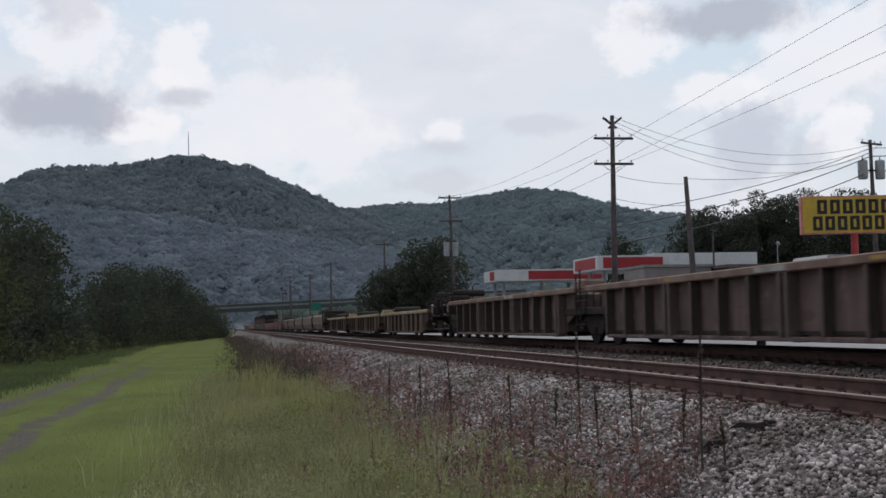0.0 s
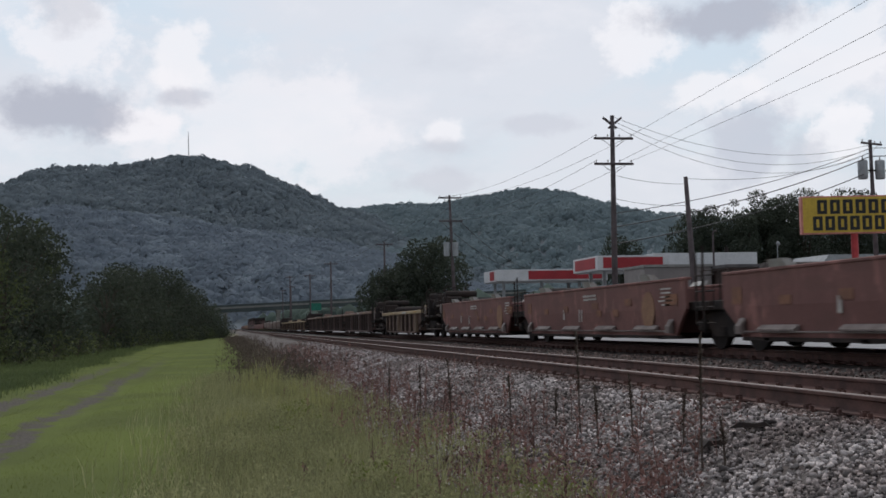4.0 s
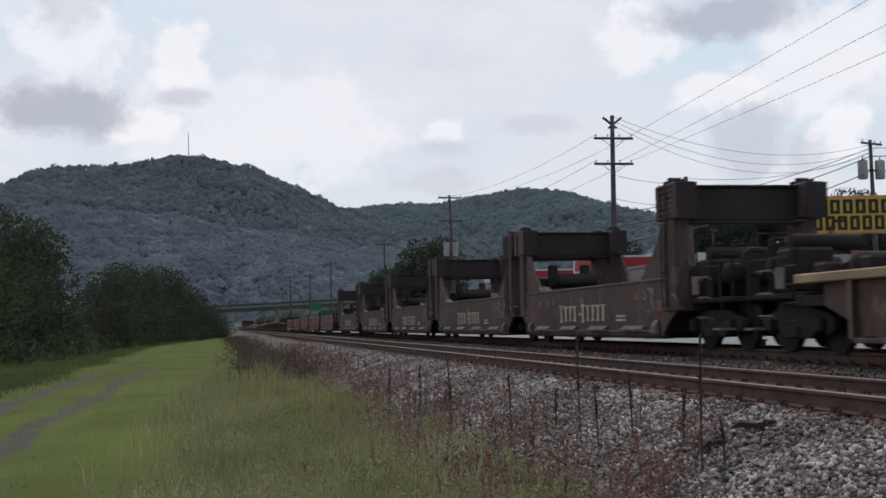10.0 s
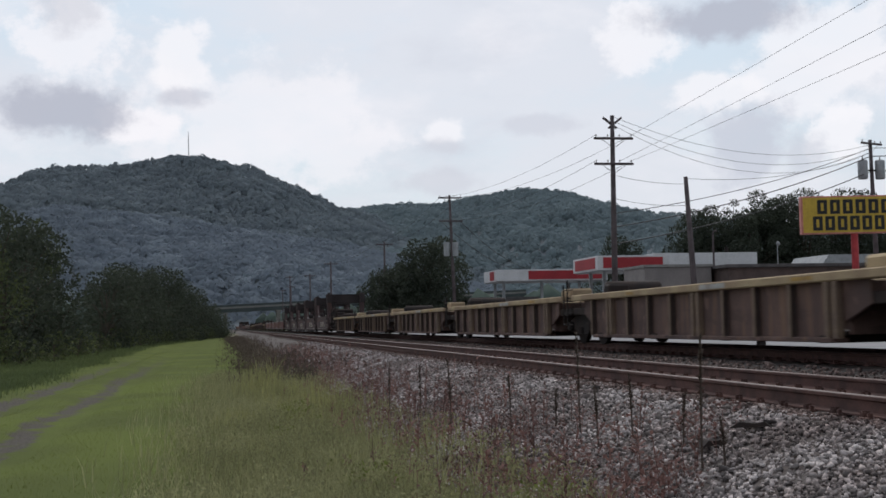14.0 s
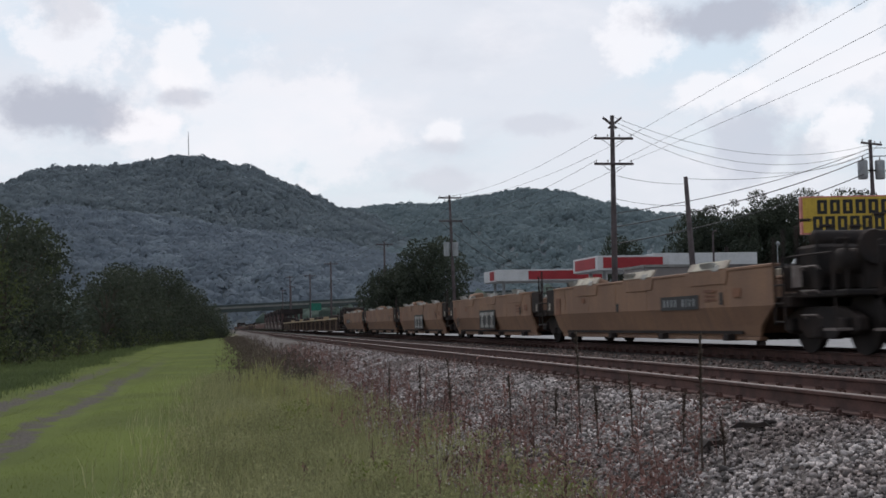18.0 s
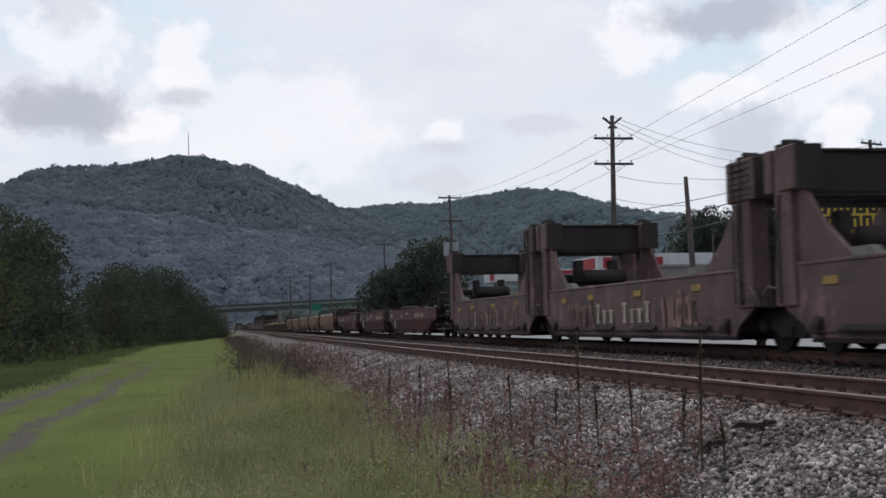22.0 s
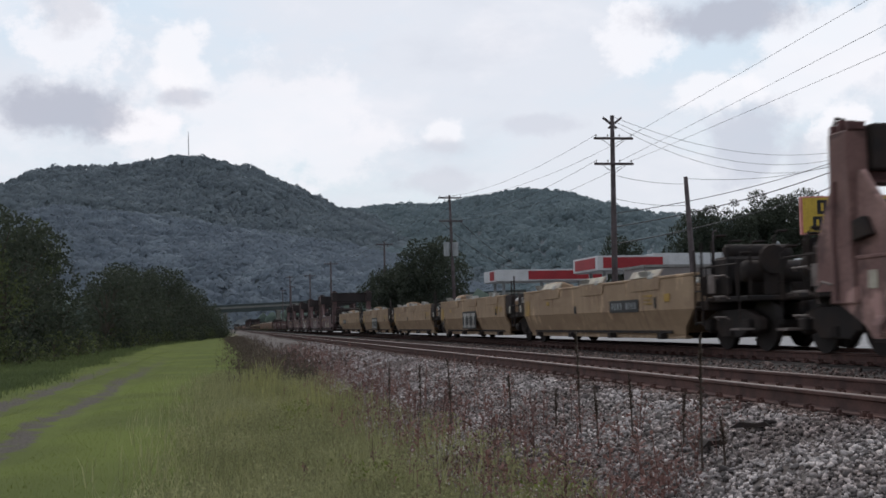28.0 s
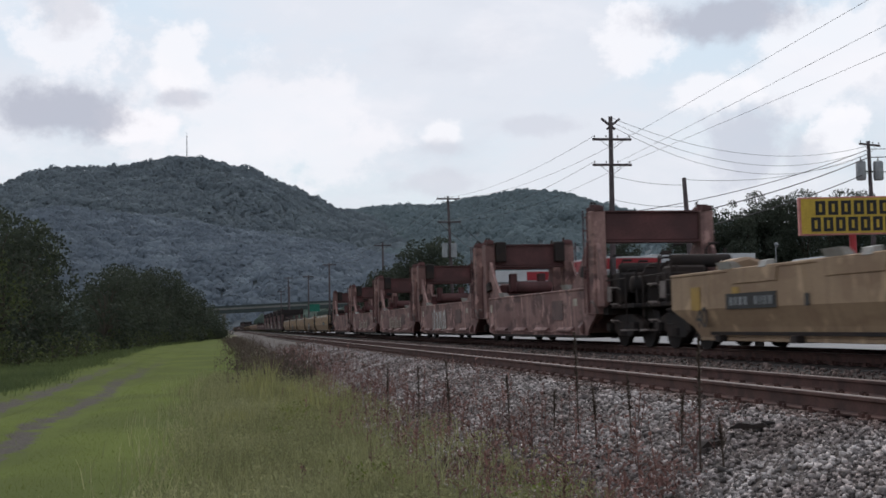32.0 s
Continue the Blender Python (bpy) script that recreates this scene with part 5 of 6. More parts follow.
def ribbed_sides(unit, half, zt, mat, chord, ribs, web, end=1.2):
    d = 1.40 if chord is YEL_CHORD else 1.31   # face of the side sheet
    for sx in (-1, 1):
        a, c = half - end, half - 0.45
        part("side_sheet", Shape().box(min(sx * d, sx * (d - 0.05)), max(sx * d, sx * (d - 0.05)), -a + 0.9, a - 0.9, 0.2, zt - 0.15), mat, unit)
        part("side_sheet", Shape().prism([(-a, 0.75), (-a, zt - 0.15), (-a + 0.9, zt - 0.15), (-a + 0.9, 0.45)], sx * (d - 0.01), sx * (d - 0.05), "x"), mat, unit)
        part("side_sheet", Shape().prism([(a, 0.75), (a, zt - 0.15), (a - 0.9, zt - 0.15), (a - 0.9, 0.45)], sx * (d - 0.01), sx * (d - 0.05), "x"), mat, unit)
        part("top_chord", Shape().box(min(sx * 1.53, sx * 1.22), max(sx * 1.53, sx * 1.22), -c, c, zt - 0.15, zt).mesh("top_chord", chord, 0.02), None, unit, "worn painted top chord")
        part("bottom_sill", Shape().box(min(sx * 1.50, sx * 1.22), max(sx * 1.50, sx * 1.22), -a + 1.0, a - 1.0, 0.18, 0.26).mesh("bottom_sill", mat, 0.015), None, unit)
        rib = Shape().prism([(sx * (d + 0.002), 0.24), (sx * 1.505, 0.24), (sx * 1.505, 0.34), (sx * 1.505, zt - 0.35), (sx * 1.52, zt - 0.15), (sx * (d + 0.002), zt - 0.15)], -0.03, 0.03, "y").mesh("rib", web, 0.008)
        cap = Shape().box(min(sx * 1.506, sx * 1.522), max(sx * 1.506, sx * 1.522), -0.045, 0.045, 0.24, zt - 0.16).mesh("rib_flange", ribs, 0.004)
        post = Shape().prism([(sx * (d + 0.002), 0.24), (sx * 1.52, 0.24), (sx * 1.52, zt - 0.15), (sx * (d + 0.002), zt - 0.15)], -0.06, 0.06, "y").mesh("post", YEL_EDGE if chord is YEL_CHORD else ribs, 0.008)
        n = int(2 * (a - 1.0) / 1.3)
        for k in range(n + 1):
            y = -(a - 1.0) + 2 * (a - 1.0) * k / n
            if k % 4 == 0:
                for d in (-0.13, 0.13):
                    part("post", post, None, unit).matrix_basis = pose(0, y + d, 0)
            else:
                one = part("rib", rib, None, unit)
                one.matrix_basis = pose(0, y, 0)
                part("rib_flange", cap, None, one)


def bulkheads(unit, half, zt, mat, dark, top=3.3, boxed=True):
    """Portal frames at both ends: two tall posts, gussets, a deep cross beam, heads and ladders."""
    for sy in (-1, 1):
        y = sy * (half - 0.78)
        portal = part("bulkhead", Shape().box(-1.2, 1.2, y - 0.2, y + 0.2, top - 0.74, top - 0.06).mesh("bulkhead", dark, 0.02), None, unit, "dark steel end portal")
        part("beam_flange", Shape().box(-1.2, 1.2, y - 0.27, y + 0.27, top - 0.058, top - 0.02), dark, portal)
        part("beam_flange", Shape().box(-1.2, 1.2, y - 0.27, y + 0.27, top - 0.79, top - 0.744), dark, portal)
        inner0 = y - sy * 0.36
        for sx in (-1, 1):
            x0, x1 = sorted((sx * 1.22, sx * 1.56))
            part("post", Shape().prism([(y - 0.36, 0.75), (y + 0.36, 0.75), (y + 0.30, zt + 0.4), (y + 0.27, top - 0.02), (y - 0.27, top - 0.02), (y - 0.30, zt + 0.4)], x0, x1, "x").mesh("post", mat, 0.02), None, portal)
            if boxed:
                # long boxed heads; towards the front of the unit they are open frames with rungs
                spans = ((-0.58, 0.58),) if sy < 0 else ((0.30, 0.58), (-0.52, 0.08))
                for d0, d1 in spans:
                    part("post_head", Shape().box(x0 - 0.04, x1 + 0.04, y + d0, y + d1, top - 0.70, top + 0.02).mesh("post_head", mat, 0.02), None, portal, "boxed post head")
                fins = Shape()
                for q in range(6):
                    zq = top - 0.62 + 0.11 * q
                    if sy < 0:
                        fins.box(min(sx * 1.601, sx * 1.612), max(sx * 1.601, sx * 1.612), y - 0.46, y + 0.46, zq, zq + 0.025)
                    elif q % 2:
                        fins.tube([(sx * 1.5, y + 0.08, zq), (sx * 1.5, y + 0.30, zq)], 0.018, 4)
                part("head_rungs", fins, dark, portal, "dark ribs on the head")["kind"] = "stuff"
                # added dark plate: stands in for the shade on the head's -y face
                part("head_edge", Shape().box(x0 - 0.05, x1 + 0.05, y - 0.66, y - 0.582, top - 0.72, top + 0.0), dark, portal, "dark plate painting the shade on the head's rear face")
            else:
                if OUTER[0 if sy > 0 else 1]:
                    outer0 = y + sy * 0.34
                    part("gusset", Shape().prism([(outer0, 0.95), (outer0 + sy * 0.55, 0.95), (outer0 + sy * 0.5, zt + 0.3), (outer0 + sy * 0.12, zt + 0.95), (outer0, zt + 1.1)], sx * 1.50, sx * 1.40, "x"), mat, portal)
                if sy > 0:
                    part("guide_box", Shape().box(min(sx * 1.2, sx * 0.86), max(sx * 1.2, sx * 0.86), y - 0.42, y + 0.3, top - 0.62, top + 0.06).mesh("guide_box", DARK_STEEL, 0.03), None, portal, "dark guide box on the beam")
                part("hook", Shape().tube([(sx * 1.3, y + 0.2, top), (sx * 1.32, y + 0.2, top + 0.2), (sx * 1.38, y + 0.32, top + 0.24), (sx * 1.40, y + 0.38, top + 0.1)], 0.03, 6), DARK_STEEL, portal)
                part("latch", Shape().prism([(inner0, zt + 0.25), (inner0 - sy * 0.5, zt + 0.32), (inner0 - sy * 0.3, zt + 0.6), (inner0, zt + 0.55)], sx * 1.58, sx * 1.46, "x").mesh("latch", DARK_STEEL, 0.02), None, portal, "dark latch casting")
            for dy in (-0.24, 0.0, 0.24):
                part("lug", Shape().box(x0 + 0.04, x1 - 0.04, y + dy - 0.06, y + dy + 0.06, top - 0.02, top + 0.10 + 0.05 * (dy == 0)).mesh("lug", dark, 0.01), None, portal)
            inner = inner0
            part("gusset", Shape().prism([(inner, zt + 0.05), (inner - sy * 1.7, zt + 0.05), (inner - sy * 0.8, zt + 0.62), (inner - sy * 0.12, zt + 1.28), (inner, zt + 1.28)], sx * 1.46, sx * 1.38, "x"), mat, portal)
            part("pipe", Shape().tube([(sx * 1.59, y + 0.1, 0.8), (sx * 1.60, y + 0.14, zt + 0.5), (sx * 1.59, y + 0.06, top - 0.75)], 0.022, 5), dark, portal)
            lad = Shape()
            xo = sx * 1.64
            for dy in (-0.17, 0.17):
                lad.tube([(xo, y - sy * 0.05 + dy, 0.8), (xo, y - sy * 0.05 + dy, top + 0.03)], 0.015, 4)
            for k in range(8):
                lad.tube([(xo, y - sy * 0.05 - 0.17, 0.9 + 0.32 * k), (xo, y - sy * 0.05 + 0.17, 0.9 + 0.32 * k)], 0.012, 4)
            if (sy < 0) == (sx < 0):
                part("ladder", lad, dark, portal, "thin steel ladder")
        part("grab_hoop", Shape().tube([(-1.62, y + sy * 0.2, zt - 0.35), (-1.66, y + sy * 0.42, zt - 0.3), (-1.66, y + sy * 0.62, zt - 0.42), (-1.6, y + sy * 0.66, zt - 0.62)], 0.02, 5), STEP_STEEL, portal, "bent steel grab iron")
        part("cross_web", Shape().box(-1.2, 1.2, y + sy * 0.3 - 0.04, y + sy * 0.3 + 0.04, 0.9, zt + 0.1).mesh("cross_web", dark, 0.01), None, portal)
        for bx in (-0.55, 0.45):
            part("beam_stay", Shape().box(bx - 0.12, bx + 0.12, y - 0.16, y + 0.16, zt + 0.25, zt + 0.9 if sy > 0 else zt + 0.55).mesh("beam_stay", dark, 0.03), None, portal)
        part("tie_beam", Shape().box(-1.2, 1.2, y - 0.1, y + 0.1, zt + 0.1, zt + 0.25), dark, portal)
        part("portal_tank", Shape().tube([(-0.55, y - sy * 0.45, zt + 0.42), (-0.5, y - sy * 0.45, zt + 0.42), (0.65, y - sy * 0.45, zt + 0.42), (0.7, y - sy * 0.45, zt + 0.42)], [0.1, 0.2, 0.2, 0.1], 12), dark, portal, "dark air tank", smooth=True)


UNITS = []   # (object, train coordinate)


END = 1.95    # from the coupler to where an end unit's body begins


def coupler_end(unit, half, sy, lite):
    """The outer end of an end unit: deck over its own bogie, draft gear, knuckle and hand brake."""
    y0, y1 = half * sy, (half + END - 0.35) * sy
    part("end_deck", Shape().box(-1.3, 1.3, min(y0 - sy * 0.4, y1), max(y0 - sy * 0.4, y1), 0.88, 0.98).mesh("end_deck", DARK_STEEL, 0.02), None, unit, "dark steel end deck")
    part("draft_gear", Shape().box(-0.3, 0.3, min(y0, y1), max(y0, y1), 0.62, 0.87).mesh("draft_gear", DARK_STEEL, 0.03), None, unit)
    knuckle = Shape().prism([(-0.16, y1), (0.16, y1), (0.18, y1 + sy * 0.28), (0.02, y1 + sy * 0.36), (-0.18, y1 + sy * 0.24)], 0.62, 0.88, "z").mesh("coupler", DARK_STEEL, 0.03)
    part("coupler", knuckle, None, unit, "dark cast coupler")
    if not lite:
        part("hand_brake", Shape().tube([(-0.75, y1 - sy * 0.12, 1.62), (-0.75, y1 - sy * 0.06, 1.62)], [0.28, 0.26], 16), DARK_STEEL, unit, "round hand-brake wheel")
        part("brake_post", Shape().box(-0.86, -0.64, min(y1 - sy * 0.3, y1 - sy * 0.13), max(y1 - sy * 0.3, y1 - sy * 0.13), 0.98, 1.8).mesh("brake_post", DARK_STEEL, 0.02), None, unit)
        part("end_tank", Shape().tube([(0.1, y1 - sy * 0.8, 1.26), (1.0, y1 - sy * 0.8, 1.26)], 0.26, 12), DARK_STEEL, unit, "dark air tank")
        for sx in (-1, 1):
            part("end_rail", Shape().tube([(sx * 1.42, y0, 0.95), (sx * 1.42, y0, 1.55), (sx * 1.42, y1 - sy * 0.1, 1.55), (sx * 1.42, y1 - sy * 0.1, 0.5)], 0.02, 5), DARK_STEEL, unit, "thin steel grab rail")
            part("end_step", Shape().box(min(sx * 1.2, sx * 1.48), max(sx * 1.2, sx * 1.48), min(y1, y1 - sy * 0.4), max(y1, y1 - sy * 0.4), 0.36, 0.40), STEP_STEEL, unit)
        for k, (bx, by, bz, bw) in enumerate(((-1.05, 0.5, 0.98, 0.4), (0.4, 0.35, 0.98, 0.55), (-0.35, 0.9, 0.98, 0.3), (-1.0, -0.6, 1.0, 0.35))):
            yy = y0 + sy * by
            part("brake_gear", Shape().box(bx - bw / 2, bx + bw / 2, yy - 0.2, yy + 0.2, bz, bz + 0.32 + 0.12 * (k % 2)).mesh("brake_gear", DARK_STEEL, 0.05), None, unit)
        part("air_pipe", Shape().tube([(-1.2, y0 - sy * 0.3, 1.0), (-1.2, y0, 1.7), (-0.9, y0 + sy * 0.5, 1.72), (-0.6, y0 + sy * 0.9, 1.2)], 0.03, 6), DARK_STEEL, unit)
    if not lite:
        # brake stand and reservoirs stacked over the bogie
        part("brake_stand", Shape().box(-1.28, -0.55, min(y0, y0 + sy * 0.7), max(y0, y0 + sy * 0.7), 0.98, 1.72).mesh("brake_stand", DARK_STEEL, 0.05), None, unit, "dark brake stand")
        for bz, by, r in ((1.82, 0.35, 0.14), (1.42, 1.15, 0.2)):
            part("reservoir", Shape().tube([(-1.2, y0 + sy * by, bz), (-1.15, y0 + sy * by, bz), (0.1, y0 + sy * by, bz), (0.15, y0 + sy * by, bz)], [r * 0.5, r, r, r * 0.5], 12), DARK_STEEL, unit, "dark air reservoir", smooth=True)
        for k, (bx, by, bh) in enumerate(((-1.3, 0.05, 2.15), (-1.3, 0.75, 2.0), (-1.1, 1.3, 1.95), (-0.3, 0.6, 2.2), (-1.42, 1.45, 1.75))):
            yy = y0 + sy * by
            part("stand_pipe", Shape().tube([(bx, yy, 0.9), (bx, yy, bh - 0.12), (bx + 0.1, yy + 0.06, bh), (bx + 0.3, yy + 0.06, bh)], 0.028, 5), DARK_STEEL, unit)
        for k in range(3):
            zz = 0.6 + 0.38 * k
            part("grab_iron", Shape().tube([(-1.40, y0 + sy * 0.5, zz - 0.05), (-1.47, y0 + sy * 0.5, zz), (-1.47, y0 + sy * 1.0, zz), (-1.40, y0 + sy * 1.0, zz - 0.05)], 0.018, 5), STEP_STEEL, unit, "worn steel grab iron")
        part("placard", Shape().box(-1.43, -1.41, min(y0 + sy * 0.1, y0 + sy * 0.42), max(y0 + sy * 0.1, y0 + sy * 0.42), 1.05, 1.4), STEP_STEEL, unit, "worn placard")
    truck(unit, y0 + sy * 0.35, lite)


def car_set(joints, label, build, group, decorate=None, lite=False):
    """One articulated car: units between successive joints (train coordinates), with couplers at the outer ends."""
    first, last = joints[0], joints[-1]
    protos = {}
    for i, (a, b) in enumerate(zip(joints, joints[1:])):
        ends = (i == 0, i == len(joints) - 2)
        a2, b2 = a - (END if ends[0] else 0), b + (END if ends[1] else 0)
        mid, half = (a2 + b2) / 2, (a2 - b2) / 2
        key = (ends, round(half, 2))
        if key not in protos:
            OUTER[:] = ends
            u = protos[key] = thing("well_car", label, "freight car", FAR_C, mid, FAR_Z, group)
            build(u, half, lite)
            if ends[0]:
                coupler_end(u, half, 1, lite)
            if ends[1]:
                coupler_end(u, half, -1, lite)
            else:
                truck(u, -half, lite)
        else:
            u = copy_thing(protos[key], pose(FAR_C, mid, FAR_Z))
        UNITS.append((u, mid))
    if decorate:
        for i, (u, mid) in enumerate(UNITS[-(len(joints) - 1):]):
            decorate(u, i)


def plain_unit(u, half, zt, mat):
    smooth_sides(u, half, zt, 0.62, 0.05, mat)
    part("well_floor", Shape().box(-1.35, 1.35, -half + 1.2, half - 1.2, 0.27, 0.33), DARK_STEEL, u)
    for sy in (-1, 1):
        part("end_wall", Shape().box(-1.3, 1.3, sy * (half - 2.0) - 0.05, sy * (half - 2.0) + 0.05, 0.3, zt - 0.15), mat, u)


def build_brown(u, half, lite):
    if lite:
        return plain_unit(u, half, 1.36, BROWN)
    smooth_sides(u, half, 1.36, 0.5, 0.05, BROWN, 0.92, 1.6, 0.6)
    platforms(u, half, 1.36, BROWN), well_floor(u, half), handrails(u, half, DARK_STEEL, 1.35), guides(u, half, 1.41, PALE_STEEL)
    walkway(u, half, STEP_STEEL)
    for k in range(8):
        bars(u, [(0.35 - 0.14 * k, 1.64, 0.09, 0.075), (0.30 - 0.14 * k, 1.53, 0.08, 0.07)], WHITE_MARK)
    bars(u, [(-5.5, 1.66 - 0.11 * k, (0.6, 0.55, 0.6, 0.85, 0.5)[k], 0.04) for k in range(5)], WHITE_MARK)
    bars(u, [(2.2, 1.05, 0.10, 0.35), (0.55, 1.0, 0.05, 0.4), (0.75, 1.0, 0.05, 0.4)], WHITE_MARK)
    bars(u, [(4.0, 1.2, 0.42, 0.2), (2.0, 1.25, 0.4, 0.22), (-0.6, 1.3, 0.5, 0.2), (-2.2, 1.05, 0.4, 0.22), (-0.9, 1.05, 0.36, 0.2), (-3.1, 1.35, 0.45, 0.2)], ORANGE_MARK, "faded_patch")
    bars(u, [(-5.8, 1.35, 0.7, 0.3), (5.9, 1.35, 0.4, 0.4)], ORANGE_MARK, "faded_patch")
    oy = 3.5 if OUTER[1] else -4.4
    oval = Shape().prism([(oy + 0.40 * math.cos(k * 0.393), 0.78 + 0.40 * math.sin(k * 0.393)) for k in range(16)], -1.514, -1.509, "x")
    part("painted_oval", oval, FADED_OVAL, u, "faded yellow painted oval")


def build_ribbed(chord, body):
    def build(u, half, lite):
        zt = 1.46 if body is RIB_BROWN else 1.25
        ribbed_sides(u, half, zt, body, chord, RIB_EDGE if body is RIB_BROWN else YEL_EDGE, YEL_WEB)
        platforms(u, half, zt, body), well_floor(u, half), handrails(u, half, DARK_STEEL, zt - 0.2)
        part("tool_box", Shape().box(-1.15, -0.55, -half + 0.8, -half + 1.8, zt - 0.02, zt + 0.22).mesh("tool_box", chord, 0.05), None, u, "rounded end box")
        part("side_plate", Shape().box(-1.536, -1.531, -2.2, -1.0, zt - 0.12, zt - 0.03), PALE_STEEL, u)
        bars(u, [(3.1, zt / SZ - 0.06, 0.5, 0.08), (-5.2, zt / SZ - 0.06, 0.7, 0.08)], YELLOW_MARK, "chord_patch", -1.532)
    return build


def build_stack(body, dark, style):
    def build(u, half, lite):
        zt = 1.39
        if lite:
            plain_unit(u, half, zt, body)
            return bulkheads(u, half, zt, body, dark)
        smooth_sides(u, half, zt, 0.5, 0.03, body, 0.5, 1.45)
        platforms(u, half, zt, body), well_floor(u, half), guides(u, half, zt + 0.05, PALE_STEEL, 2)
        bulkheads(u, half, zt, body, dark, boxed=style != "pink")
        rng = random.Random(style)
        if style == "twin":
            walkway(u, half, STEP_STEEL)
            for k in range(10):
                if k != 4:
                    slab_letters(u, [(2.0 - 0.42 * k + 0.1 * (k > 4), 1.08, 0.36, 0.62 if k in (0, 5) else 0.54)], CREAM_MARK)
            bars(u, [(-0.05 + 2.0 - 0.42 * 4, 1.06, 0.22, 0.1), (-3.0, 0.95, 0.75, 0.07), (-3.0, 0.83, 0.75, 0.07)], CREAM_MARK)
            bars(u, [(4.3, 1.5, 0.35, 0.2), (3.4, 1.5, 0.3, 0.2), (2.8, 1.55, 0.25, 0.2), (0.1, 1.5, 0.45, 0.2), (-4.2, 1.5, 0.5, 0.2), (-5.9, 1.55, 0.35, 0.3), (-5.6, 1.2, 0.4, 0.3)], ORANGE_MARK, "faded_patch")
            part("graffiti", scribble(rng, -5.2, -4.5, 1.05, 1.7, 5, -1.512, 0.03), GRAFFITI, u, "small pale spray-painted tag")["kind"] = "stuff"
        elif style == "sea":
            walkway(u, half, DARK_STEEL)
            for k in range(8):
                if k != 3:
                    slab_letters(u, [(1.9 - 0.5 * k, 1.05 if k in (0, 4, 7) else 0.95, 0.36, 0.62 if k in (0, 4, 7) else 0.42)], CREAM_MARK)
            bars(u, [(4.9, 1.55, 0.45, 0.17), (2.5, 1.6, 0.45, 0.17), (-1.0, 1.6, 0.5, 0.17), (-4.4, 1.62, 0.5, 0.17)], YELLOW_MARK, "reflector")
        else:
            bars(u, [(5.3, 1.5, 0.25, 0.35), (-4.6, 1.5, 0.35, 0.25)], CREAM_MARK, "reflector")
            bars(u, [(-2.9, 1.25, 1.1, 0.7)], RIB_BROWN, "repaired_panel")
            walkway(u, half, PINK)
    return build


